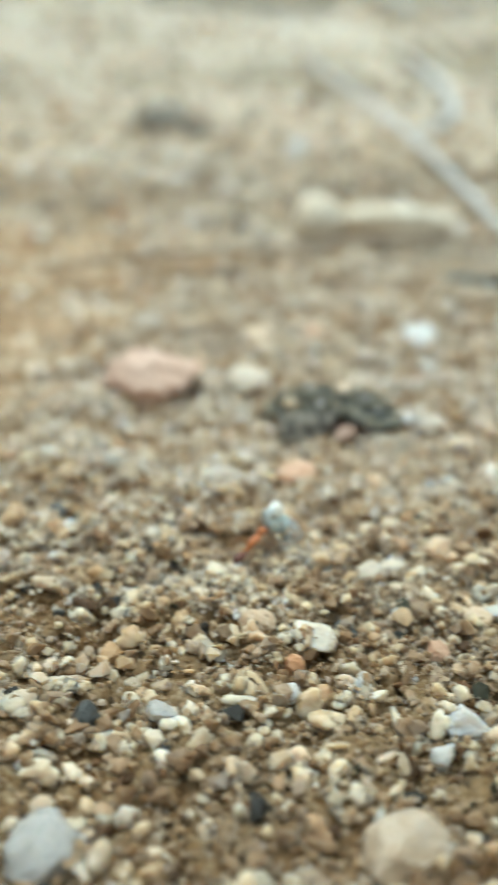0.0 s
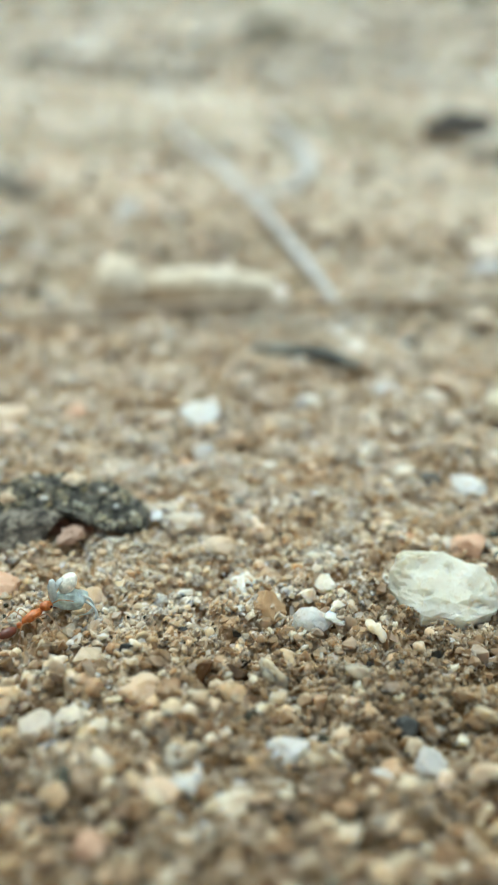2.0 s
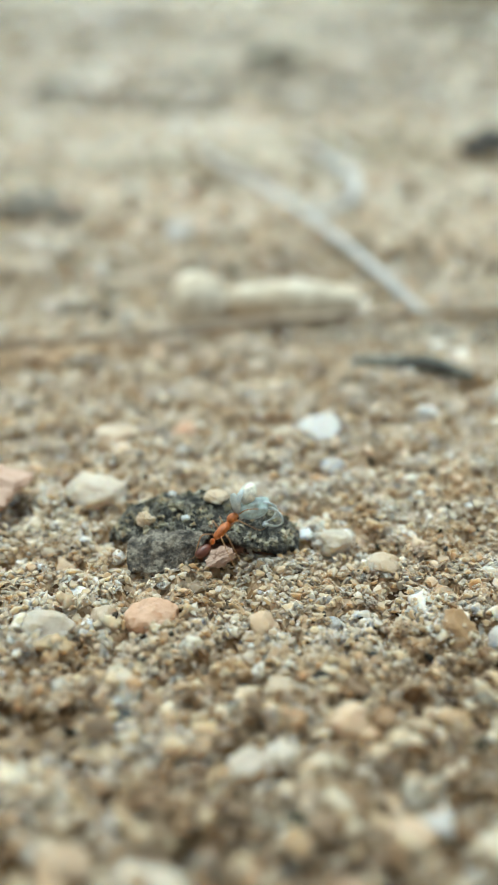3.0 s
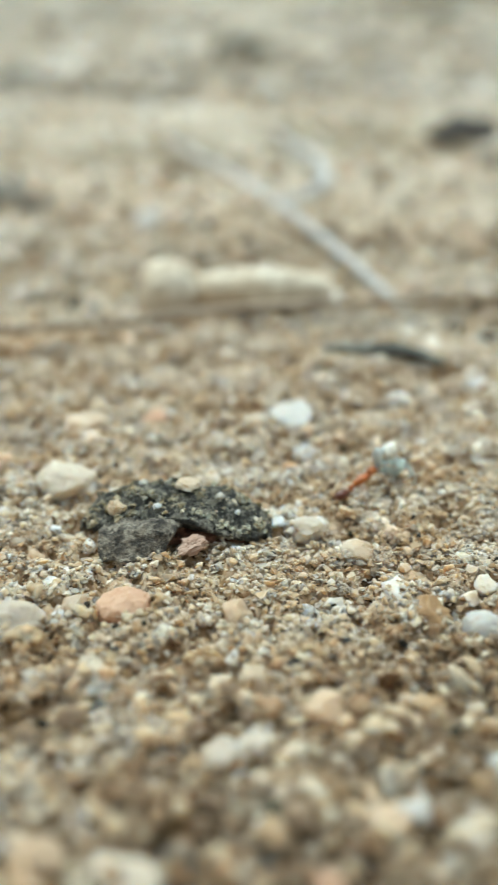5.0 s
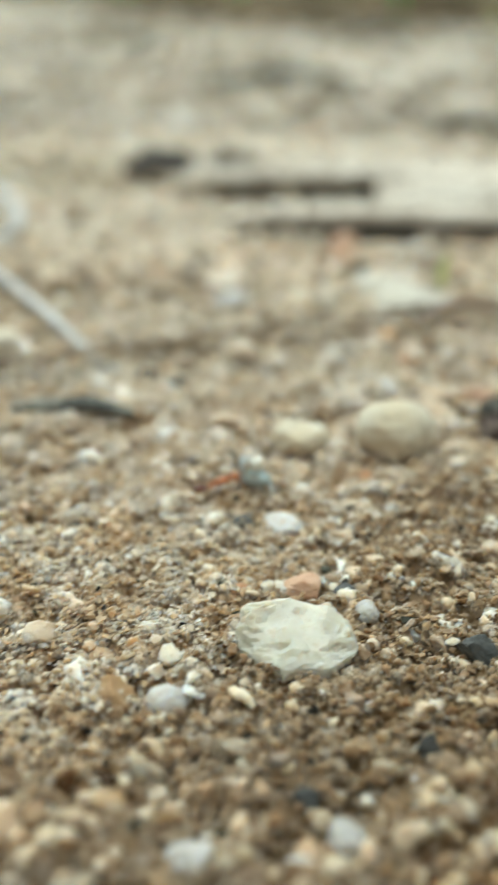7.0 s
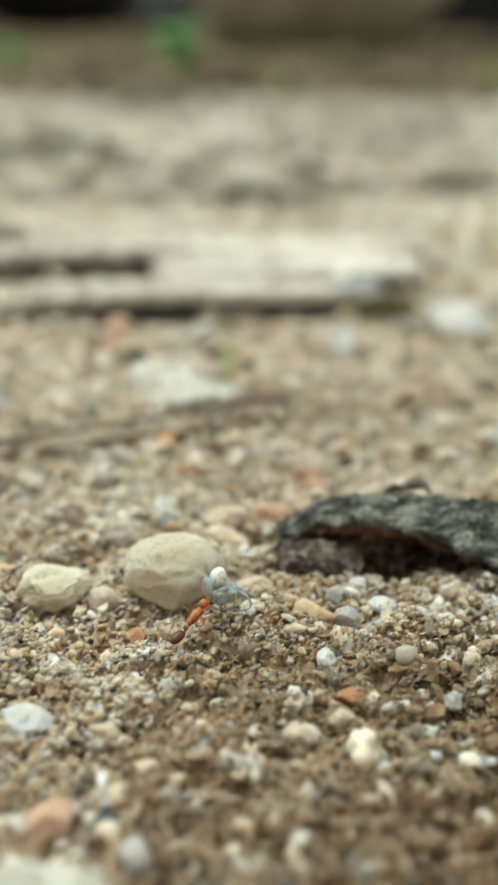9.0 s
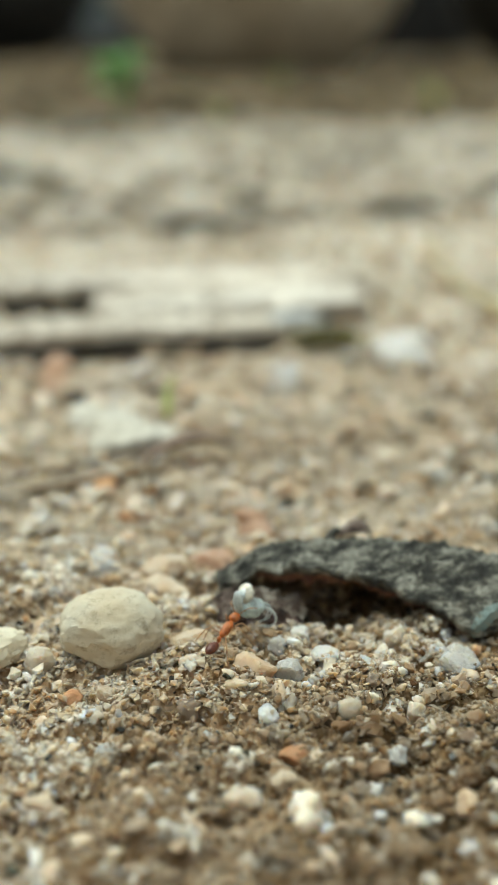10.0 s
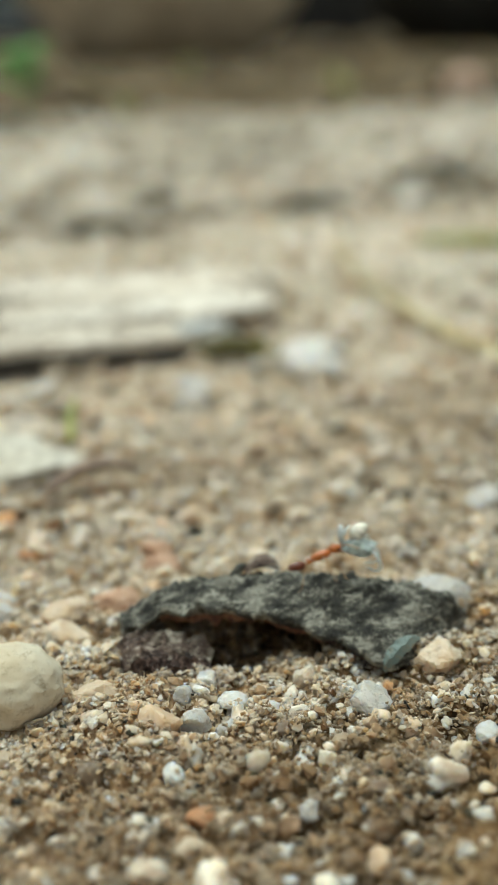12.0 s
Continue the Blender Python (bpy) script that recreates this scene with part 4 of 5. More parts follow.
M_leaf_brown = bark_mat("dry brown leaf", (0.14, 0.085, 0.055), (0.26, 0.18, 0.13), (0.36, 0.27, 0.20), 200, 0.6)
M_plant = bark_mat("green leaf", (0.07, 0.25, 0.03), (0.10, 0.36, 0.045), (0.15, 0.46, 0.07), 120, 0.45)
M_grass = bark_mat("yellow-green grass", (0.26, 0.30, 0.06), (0.36, 0.38, 0.10), (0.45, 0.42, 0.16), 150, 0.5)
M_straw = bark_mat("dry straw", (0.46, 0.36, 0.16), (0.56, 0.47, 0.25), (0.64, 0.56, 0.34), 150, 0.5)
M_moss = bark_mat("olive moss", (0.07, 0.06, 0.015), (0.13, 0.11, 0.03), (0.20, 0.17, 0.05), 400, 0.8)
M_boulder = bark_mat("tan boulder", (0.46, 0.385, 0.28), (0.58, 0.49, 0.37), (0.64, 0.56, 0.44), 12, 0.6)
M_shaderock = bark_mat("shade-dark grey boulder", (0.014, 0.014, 0.015), (0.024, 0.024, 0.026), (0.042, 0.042, 0.045), 10, 0.7)
M_bluerock = bark_mat("blue-grey rock", (0.30, 0.36, 0.38), (0.42, 0.48, 0.50), (0.50, 0.56, 0.58), 12, 0.5)


def bark_piece():
    base = thing("bark_piece", at(34.6, 99.3, -0.25, 0, 0, -9), "arched piece of grey-black bark over a hollow in the sand", "bark")
    # profiles along the piece: front lip, crest and the back edge that rests on the sand
    st = (-10.6, -8, -4.4, -2, 0.5, 2.9, 4.5, 7, 9.5, 10.7)
    lip_y, lip_z = (0.8, 0.4, -0.8, -1.8, -3.1, -4.2, -5.2, -4.0, -2.0, -0.8), (1.1, 2.5, 2.9, 2.7, 2.1, 1.1, 0.2, 0.1, 0.1, 0.2)
    top_y, top_z = (1.6, 2.2, 1.9, 1.3, 0.8, 0.0, -0.6, -1.1, -1.4, -0.7), (1.3, 3.0, 3.55, 3.75, 3.8, 3.75, 3.6, 3.2, 2.2, 0.5)

    def surface(x, v, inner):
        ly, lz, ty, tz = (float(np.interp(x, st, a)) for a in (lip_y, lip_z, top_y, top_z))
        if v < 0.55:
            s = math.sin(v / 0.55 * math.pi / 2)
            y, z = ly + (ty - ly) * v / 0.55, lz + (tz - lz) * s
        else:
            s = (v - 0.55) / 0.45
            y, z = ty + 3.0 * s, tz * (1 - s ** 1.7)
        o = Vector((x * 0.4, y * 1.5, 3.0))
        y += 0.45 * noise.noise(Vector((x * 0.8, v * 2, 9))) * (1 - v) + 0.18 * noise.noise(Vector((x * 2.6, 4, 9))) * (1 - v)
        if inner:
            return x, y + 0.25, max(z - 0.5 - 0.25 * noise.noise(o * 1.5), -0.1)
        return x, y, z + 0.55 * abs(noise.noise(o * 1.9)) + 0.55 * abs(noise.noise(o * 4.0)) + 0.3 * abs(noise.noise(o * 8)) - 0.3

    bm = bmesh.new()
    nu, nv = 190, 56
    sheets = [[[bm.verts.new(surface(-10.6 + 21.3 * i / nu, j / nv, inner)) for j in range(nv + 1)] for i in range(nu + 1)] for inner in (False, True)]
    for k, s in enumerate(sheets):
        for i in range(nu):
            for j in range(nv):
                q = (s[i][j], s[i + 1][j], s[i + 1][j + 1], s[i][j + 1])
                bm.faces.new(q if k == 0 else q[::-1])
    top, low = sheets
    edge = [(i, 0) for i in range(nu)] + [(nu, j) for j in range(nv)] + [(i, nv) for i in range(nu, 0, -1)] + [(0, j) for j in range(nv, 0, -1)]
    for (a, b), (c, d) in zip(edge, edge[1:] + edge[:1]):
        bm.faces.new((top[a][b], low[a][b], low[c][d], top[c][d]))
    bmesh.ops.recalc_face_normals(bm, faces=bm.faces)
    part("bark_plate", bm, M_bark, base, smooth=True)
    # the torn red-brown layer that hangs below the lip
    bm = bmesh.new()
    grid = []
    for i in range(91):
        x = -8.2 + 12.2 * i / 90
        drop = 0.75 + 0.7 * abs(noise.noise(Vector((x * 0.9, 1, 2)))) + 0.35 * abs(noise.noise(Vector((x * 3.1, 5, 2))))
        q = Vector(surface(x, 0.05, True))
        rows = [q + Vector((0, -0.2 + 0.35 * k / 4 + 0.12 * noise.noise(Vector((x * 2, k, 7))), 0.25 - drop * k / 4)) for k in range(5)]
        rows += [r + Vector((0, 0.3, 0.05)) for r in rows[::-1]]
        grid.append([bm.verts.new((r.x, r.y, max(r.z, -0.3))) for r in rows])
    for a, b in zip(grid, grid[1:]):
        for k in range(10):
            bm.faces.new((a[k], b[k], b[(k + 1) % 10], a[(k + 1) % 10]))
    bm.faces.new(grid[0])
    bm.faces.new(grid[-1][::-1])
    part("inner_layer", bm, M_inner, base, "red-brown torn inner layer of bark", None, True)
    bm = strip(5.6, 2.6, 0.3, 22, nu=80, nv=30, jag=0.9, thick=0.35, crown=0.25, fine=0.2, blunt=7, pits=0.7)
    part("flake", bm, M_flake, base, "curled grey-brown flake at the end of the bark", at(-8.4, -0.6, 0.15, 20, 5, -8), True)
    bm = strip(4.8, 1.6, 0.2, 23, nu=50, nv=16, jag=0.6, thick=0.4, crown=0.2, fine=0.25, blunt=6, pits=0.5)
    part("flake", bm, M_maroon, base, "torn brown flake at the end of the bark", at(-8.0, -1.7, -0.05, 14, 3, -14))
    part("scale", strip(2.1, 1.2, 0.45, 25, nu=26, nv=12, jag=0.12, thick=0.25, crown=0.35, fine=0.05, blunt=2), M_flake, base, "curled grey-brown scale on the bark", at(-1.7, 2.0, 3.75, 0, 0, -4), True)
    for i, (px, py, pz, rx, rz) in enumerate(((-3.0, 2.2, 3.6, 0, 25),)):
        part("hook", tube([(-0.6, 0, -0.2), (-0.2, 0, 0.3), (0.3, 0.1, 0.35), (0.6, 0.1, 0.0)], [0.3, 0.3, 0.2, 0.08], 6, 0.5, i), M_bark, base, "", at(px, py, pz, rx, 0, rz))
    bm = strip(2.8, 0.75, 0.2, 24, nu=20, nv=8, jag=0.2, thick=0.5, crown=0.2)
    # soil crumbs whose dark colour also holds the shade of the hollow
    r = np.random.default_rng(31)
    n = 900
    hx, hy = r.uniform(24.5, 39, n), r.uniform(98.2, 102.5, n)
    scatter("soil_crumbs", hx, hy, 0.3 + 0.7 * r.random(n) ** 2, 11, r, M_hollow, "shade-dark soil crumbs in the hollow under the bark", "soil", sunk=0.1)
    chip = part("chip", bm, M_bluechip, None, m=at(39.2, 94.0, ground_z(39.2, 94.0) + 0.45, -25, -30, 12))
    tagged(chip, "blue-grey glassy chip leaning against the bark", "chip")


def seed_husk():
    base = thing("seed_husk", at(-16.9, 75.6, ground_z(-16.9, 75.6), 0, 0, 10), "black seed husk crusted with pale grains", "husk")
    # profiles along the shell: front lip, crest, and how far the back reaches
    st = (-5.7, -4.6, -3, -1, 0, 1.5, 3, 4.5, 5.6)
    lip_y, lip_z = (-0.2, -1.4, -2.3, -2.4, -2.2, -2.6, -3.0, -2.8, -1.6), (0.1, 0.7, 1.15, 1.4, 1.6, 1.5, 1.25, 0.85, 0.3)
    top_y, top_z = (0.0, 0.5, 0.8, 0.8, 0.8, 0.7, 0.5, 0.2, -0.2), (0.25, 1.5, 2.2, 2.5, 2.5, 2.35, 2.0, 1.45, 0.5)

    def surface(x, v, inner=False):
        ly, lz, ty, tz = (float(np.interp(x, st, a)) for a in (lip_y, lip_z, top_y, top_z))
        if v < 0.6:
            s = v / 0.6
            y, z = ly + (ty - ly) * s, lz + (tz - lz) * math.sin(s * math.pi / 2)
        else:
            s = (v - 0.6) / 0.4
            y, z = ty + 2.2 * s * (1 - (x / 6.4) ** 4), tz * (1 - s ** 1.8) - 0.2 * s
        o = Vector((x, y, 4.0))
        y += (0.35 * noise.noise(Vector((x * 1.1, 2, 9))) + 0.2 * noise.noise(Vector((x * 3.3, 5, 9)))) * (1 - v)
        if inner:
            return x, y + 0.2, max(z - 0.4, -0.3)
        return x, y, z + 0.4 * noise.noise(o * 0.7) + 0.35 * abs(noise.noise(o * 1.7)) + 0.3 * abs(noise.noise(o * 3.6)) + 0.12 * noise.noise(o * 8) - 0.2

    bm = bmesh.new()
    nu, nv = 130, 50
    sheets = [[[bm.verts.new(surface(-5.7 + 11.3 * i / nu, j / nv, inner)) for j in range(nv + 1)] for i in range(nu + 1)] for inner in (False, True)]
    for k, s in enumerate(sheets):
        for i in range(nu):
            for j in range(nv):
                q = (s[i][j], s[i + 1][j], s[i + 1][j + 1], s[i][j + 1])
                bm.faces.new(q if k == 0 else q[::-1])
    top, low = sheets
    edge = [(i, 0) for i in range(nu)] + [(nu, j) for j in range(nv)] + [(i, nv) for i in range(nu, 0, -1)] + [(0, j) for j in range(nv, 0, -1)]
    for (a, b), (c, d) in zip(edge, edge[1:] + edge[:1]):
        bm.faces.new((top[a][b], low[a][b], low[c][d], top[c][d]))
    bmesh.ops.recalc_face_normals(bm, faces=bm.faces)
    part("shell", bm, M_husk, base, smooth=True)
    # the flap folds forward and down from the lip
    bm = bmesh.new()
    grid = []
    for i in range(61):
        u = i / 60
        row = []
        for side in (0, 1):
            for j in range(21):
                v = (j if side == 0 else 20 - j) / 20
                o = Vector((u * 5, v * 3, 11 + 0.3 * side))
                x = -4.0 + 4.7 * u - (1.2 * u * v)
                drop = min(1.0, max(0.0, (v - 0.25) / 0.75))
                y = -1.9 - 1.3 * min(v, 0.4) / 0.4 - (1.1 + 0.5 * math.sin(u * math.pi)) * drop
                z = 1.15 + 0.45 * math.sin(u * math.pi * 0.9) + 0.3 * math.sin(min(1, v * 1.3) * math.pi) - (1.15 - 0.35 * u - 0.25 * math.sin(u * 9)) * drop ** 1.6
                n = 0.3 * noise.noise(o * 0.7) + 0.22 * noise.noise(Vector((o.x * 1.2, o.y * 4, o.z))) + 0.2 * abs(noise.noise(o * 2.6)) + 0.16 * noise.noise(o * 5)
                row.append(bm.verts.new((x + 0.25 * noise.noise(o * 1.4 + Vector((3, 0, 0))), y + 0.3 * noise.noise(Vector((o.x * 1.4, 0, 5))) * drop + side * 0.22, z + n - side * 0.22)))
        grid.append(row)
    for a, b in zip(grid, grid[1:]):
        for k in range(42):
            bm.faces.new((a[k], b[k], b[(k + 1) % 42], a[(k + 1) % 42]))
    bm.faces.new(grid[0])
    bm.faces.new(grid[-1])
    bmesh.ops.recalc_face_normals(bm, faces=bm.faces)
    part("flap", bm, M_flap, base, "grey-green dusty flap folded from the husk", None, True)
    part("lining", strip(7.5, 2.2, 0.5, 32, nu=40, nv=10, jag=0.35, thick=0.4, crown=0.3), M_inner, base, "dark red-brown lining", at(1.2, -1.3, -0.1, 10, 0, 0))
    # grey-green crust in clusters
    r = np.random.default_rng(5)
    bm = bmesh.new()
    for k in range(2600):
        x, v = r.uniform(-5.3, 5.3), r.uniform(0.02, 0.9)
        if noise.noise(Vector((x * 0.9, v * 5, 2.0))) + 0.6 * noise.noise(Vector((x * 2.3, v * 13, 7.0))) < r.uniform(-0.25, 0.55):
            continue
        q = surface(x, v)
        s = 0.07 + 0.34 * r.random() ** 3
        m = Matrix.Translation(q) @ Matrix.Rotation(r.uniform(0, 6.3), 4, "Z") @ Matrix.Diagonal((1, r.uniform(0.4, 1), 0.4, 1))
        c = bmesh.ops.create_icosphere(bm, subdivisions=1, radius=s * 0.62, matrix=m)
        for p in c["verts"]:
            p.co += Vector(r.normal(size=3)) * s * 0.27
    part("crust", bm, M_crust, base, "pale grey-green crust on the shell")
    for i, (px, v, w, h, mat) in enumerate(((-3.3, 0.2, 1.15, 0.75, M_cream), (0.7, 0.5, 1.5, 0.5, M_cream), (-1.0, 0.2, 0.55, 0.35, M_milky), (2.6, 0.45, 0.6, 0.35, M_grey), (-2.0, 0.62, 0.7, 0.4, M_grey), (3.6, 0.3, 0.4, 0.3, M_milky))):
        q = surface(px, v)
        part("grain", rock(w, w * 0.75, h, 60 + i, 3, rough=0.16), mat, base, "", at(q[0], q[1], q[2] - 0.1, 14, 5, 20 * i))
    part("grain", rock(1.7, 1.0, 0.75, 77, 4, 9, 0.5, 0.22), M_pinkstone, base, "crumbly pinkish grain in the torn flap", at(1.2, -3.3, 0.35, 10, -12, 20))


M_hollow = grain_mat("shade-dark soil", [(0.0, (0.09, 0.055, 0.03)), (0.4, (0.05, 0.032, 0.02)), (0.7, (0.15, 0.10, 0.06)), (0.9, (0.30, 0.22, 0.13))], rough=0.6)
M_bluechip = stone_mat("blue-grey glassy chip", (0.13, 0.18, 0.175), (0.22, 0.27, 0.25), dirty=0.4, rough=0.35)
M_flap = bark_mat("dusty grey-green flap", (0.025, 0.02, 0.015), (0.16, 0.135, 0.105), (0.44, 0.39, 0.31), 1300, 0.5, 1.3)
M_crust = grain_mat("grey-green crust", [(0.0, (0.40, 0.39, 0.32)), (0.3, (0.26, 0.26, 0.21)), (0.6, (0.56, 0.53, 0.43)), (0.75, (0.13, 0.13, 0.11)), (0.9, (0.46, 0.47, 0.40))], soft=0.15)
bark_piece()
seed_husk()


# ---- things on the sand behind ----
def driftwood():
    base = thing("driftwood_splinter", at(30, 172, ground_z(30, 172)), "weathered pale flat splinters of wood over dark gaps", "wood")
    # added dark sheets stand in for the shade in the gaps under the wood
    part("gap_shade", strip(58, 8, 0.3, 14, nu=60, nv=10, jag=1.2, thick=1.0, crown=0.1, fine=0.2), M_clod_shade, base, "dark sheet standing in for shade under the wood", at(-2, 12.6, -0.5, 0, 0, -2))
    part("gap_shade", strip(44, 5.5, 0.3, 15, nu=60, nv=10, jag=1.0, thick=1.0, crown=0.1, fine=0.2), M_clod_shade, base, "dark sheet standing in for shade under the wood", at(-1, -9.6, -0.6, 0, 0, -4))
    part("upper_strip", strip(66, 9, 0.7, 4, nu=70, nv=14, jag=1.6, thick=1.3, crown=0.2, fine=0.25), M_wood, base, "", at(2, 13.6, 1.7, 0, 0, -2))
    part("lower_strip", strip(46, 6, 0.7, 5, nu=60, nv=12, jag=1.3, thick=1.2, crown=0.2, fine=0.25), M_wood, base, "", at(-1, -8.5, 1.1, 0, 0, -4))
    part("broad_end", strip(34, 17, 0.6, 6, nu=50, nv=18, jag=1.8, thick=1.3, crown=0.3, fine=0.25), M_wood, base, "", at(14, 2.5, 1.5, 0, 0, -2))
    part("stub", strip(8, 3, 0.4, 7, nu=24, nv=10, jag=0.8, thick=1.3, crown=0.2), M_tip, base, "blue-white weathered tip", at(18, -10.5, 1.3, 0, 0, 4))


def pale_root():
    base = thing("pale_root", at(-21, 116.5, ground_z(-21, 116.5) + 0.5, 0, 0, 13), "cream root piece with a thick knob at one end", "root")
    part("knob", blob(5.8, 5.2, 5.6, 3, 3, 0.2), M_root, base, "", at(-7.0, -0.4, 2.3), True)
    part("rod", tube([(-5.4, 0, 1.9), (-1.5, 0.1, 2.0), (3, -0.1, 2.1), (7.6, 0.2, 1.6)], [1.2, 1.8, 1.8, 1.2], 12, 0.12, 3), M_root, base, smooth=True)


def pale_stalk():
    base = thing("dry_stalk", at(0, 0, 0), "thin bleached forked stalk curving over the sand", "stalk")
    pts = ((-5.8, 116.6), (-10.5, 125), (-18.9, 140.5), (-26, 153), (-33.5, 166), (-45.8, 187), (-57, 212), (-66, 238))
    part("stem", tube([(x, y, ground_z(x, y) + 0.4 + 1.6 * math.sin(min(i, 6) / 6 * math.pi)) for i, (x, y) in enumerate(pts)],
                      [0.28, 0.4, 0.45, 0.48, 0.48, 0.45, 0.42, 0.38], 8, 0.15), M_stalk, base, smooth=True)
    pts = ((-24.6, 150.5), (-21.6, 157), (-20.6, 165), (-23, 176), (-27.5, 188), (-34, 200))
    part("side_shoot", tube([(x, y, ground_z(x, y) + 1.6) for x, y in pts], [0.5, 0.65, 0.75, 0.75, 0.65, 0.45], 8, 0.15, 5), M_stalk, base, smooth=True)


def simple_stalk(name, pts, radii, material, label, category, up=1.0):
    bm = tube([(x, y, ground_z(x, y) + up + z) for x, y, z in pts], radii, 8, 0.25, len(pts))
    return tagged(part(name, bm, material, smooth=True), label, category)


def flake(name, x, y, w, d, h, turn, material, label, category, seed, thick=0.5, tip=0.0):
    """A dry curled leaf or litter flake lying on the sand."""
    bm = strip(w, d, h, seed, nu=30, nv=10, jag=0.08 * d, thick=thick, crown=0.25 * h, fine=0.02 * d, blunt=2.2)
    ob = part(name, bm, material, smooth=True)
    ob.matrix_basis = at(x, y, ground_z(x, y) - 0.15, tip, 0, turn)
    return tagged(ob, label, category)


driftwood()
pale_root()
pale_stalk()
simple_stalk("twig", ((-52, 94.5, 0), (-39, 101.2, 0), (-30.8, 105, 0.1), (-20.2, 111.4, 0.3), (-6.7, 116.9, 0.2), (2, 120.5, 0), (11.5, 123.3, 0), (24, 127, -0.3)),
             [0.3, 0.38, 0.42, 0.42, 0.4, 0.36, 0.3, 0.25], M_twig, "long thin brown twig lying across the sand", "twig", 1.7)
simple_stalk("splinter", ((-12.5, 106.4, 0), (-10, 105.7, 0.2), (-6, 104.6, 0.2), (-2.6, 103.5, 0)), [0.3, 0.6, 0.7, 0.3], M_needle, "short dark grey pointed splinter on the sand", "splinter", 0.4)
simple_stalk("twig", ((-6, 118.5, -0.2), (0.1, 119.7, 0), (9, 122, 0.2), (18.1, 123.8, 0.2), (26.2, 124.3, 0)), [0.2, 0.3, 0.33, 0.36, 0.25], M_twig, "thin grey-brown twig half buried in sand", "twig", 0.6)
flake("bleached_leaf", 24.6, 132.8, 9.0, 5.0, 1.2, 4, M_leaf_pale, "bleached cream leaf scrap lying on the sand", "leaf", 41)
flake("brown_leaf", 28.0, 127.6, 10, 2.2, 1.7, 18, M_leaf_brown, "curled dry brown leaf on the sand", "leaf", 42, tip=-15)
flake("bleached_leaf", 22.5, 139.5, 6, 7, 0.8, 40, M_leaf_pale, "pale bleached leaf scrap on the sand", "leaf", 43)
for i, (x, y, w, h) in enumerate(((-3.5, 198.5, 11.5, 5.0), (7.8, 204, 8.5, 3.6), (-61, 153, 9.5, 3.0), (-54.5, 150, 5.5, 2.0))):
    pebble(x, y, w, w * 0.7, h, M_clod_shade if i < 1 else M_greyclod, "dark crumbly clod of soil on the sand", 210 + i, 20 * i, 0.7, 0.12, 0.15, 3, "soil clod", "soil_clod", group="soil clods")
# dark flakes for litter and, in their colour, the shade of far hollows
for i, (x, y, w, d, h, turn) in enumerate(((12, 296, 22, 10, 3, 5), (31, 303, 20, 8, 3, -12), (-13, 388, 20, 11, 3, 20), (24, 312, 22, 12, 3.5, 0), (70, 262, 9, 7, 3, 40),
                                          (53, 236, 14, 6, 2, 10), (93, 235, 16, 6, 2, -5), (128, 252, 22, 8, 4, -20), (60, 405, 26, 14, 4, 0), (-60, 300, 16, 9, 3, 30), (-95, 245, 12, 7, 2.5, 10))):
    flake("litter_shade", x, y, w, d, h, turn, M_litter_shade, "dark scrap for litter and hollow shade on pale sand", "leaf", 50 + i, 0.8)
bm = bmesh.new()
rr = np.random.default_rng(9)
for k in range(60):
    p = rr.normal(size=3) * (2.0, 1.3, 0.6)
    bmesh.ops.create_icosphere(bm, subdivisions=1, radius=rr.uniform(0.4, 0.9), matrix=Matrix.Translation((p[0], p[1], abs(p[2]) + 0.3)))
tagged(part("moss", bm, M_moss, m=at(51, 157, ground_z(51, 157) + 0.3)), "small olive-brown tuft of moss beside the wood", "moss")
simple_stalk("straw", ((88, 215, 0), (80.4, 192.3, 0.4), (75.4, 169.2, 0.8), (75.3, 143, 0.4), (80, 125, 0)), [0.35, 0.5, 0.6, 0.65, 0.4], M_straw, "curved dry yellow straw on the sand", "straw")
simple_stalk("grass_blade", ((97, 204, 0), (105, 199.5, 0.3), (118, 196, 0.2)), [0.5, 1.0, 0.4], M_grass, "fallen pale green grass blade", "grass")
simple_stalk("grass_blade", ((28, 136.5, 0), (28.6, 139.5, 1.0), (29.4, 141, 2.2)), [0.3, 0.45, 0.15], M_grass, "tiny green shoot standing in the sand", "grass")


# ---- far edge: seedling, weeds and boulders ----
def seedling(x, y, tall, seed, label, material, leaves=7):
    base = thing("seedling", at(x, y, ground_z(x, y) - 1), label, "plant", "small plants before the boulders")
    r = np.random.default_rng(seed)
    part("stem", tube([(0, 0, 0), (0.5, 0.3, tall * 0.4), (0, 0.6, tall * 0.8)], [0.9, 0.8, 0.5], 6), material, base)
    for k in range(leaves):
        a, z = k * 137.5, tall * (0.3 + 0.6 * k / leaves)
        n = tall * r.uniform(0.4, 0.6)
        bm = strip(n, n * 0.6, 0.08 * n, seed + k, nu=12, nv=6, jag=0.04 * n, thick=0.5, crown=0.05 * n, fine=0, blunt=2)
        bmesh.ops.translate(bm, vec=(n * 0.5, 0, 0), verts=bm.verts)
        part("leaf", bm, material, base, "", at(0, 0.3, z, 0, r.uniform(-35, -5), a), smooth=True)


seedling(84, 512, 27, 3, "small bright green seedling in front of the boulders", M_plant, 9)
seedling(-4, 672, 13, 4, "low green weed at the edge of dark soil", M_plant)
seedling(-34, 585, 18, 5, "low green weed at the edge of dark soil", M_plant)
seedling(20, 600, 17, 6, "low green weed at the edge of dark soil", M_plant)
seedling(196, 455, 15, 7, "tiny yellow-green weed on the sand", M_grass, 5)
seedling(110, 452, 9, 8, "tiny yellowish weed on the sand", M_grass, 5)
seedling(190, 640, 12, 9, "tiny yellow-green weed on the sand", M_grass, 6)


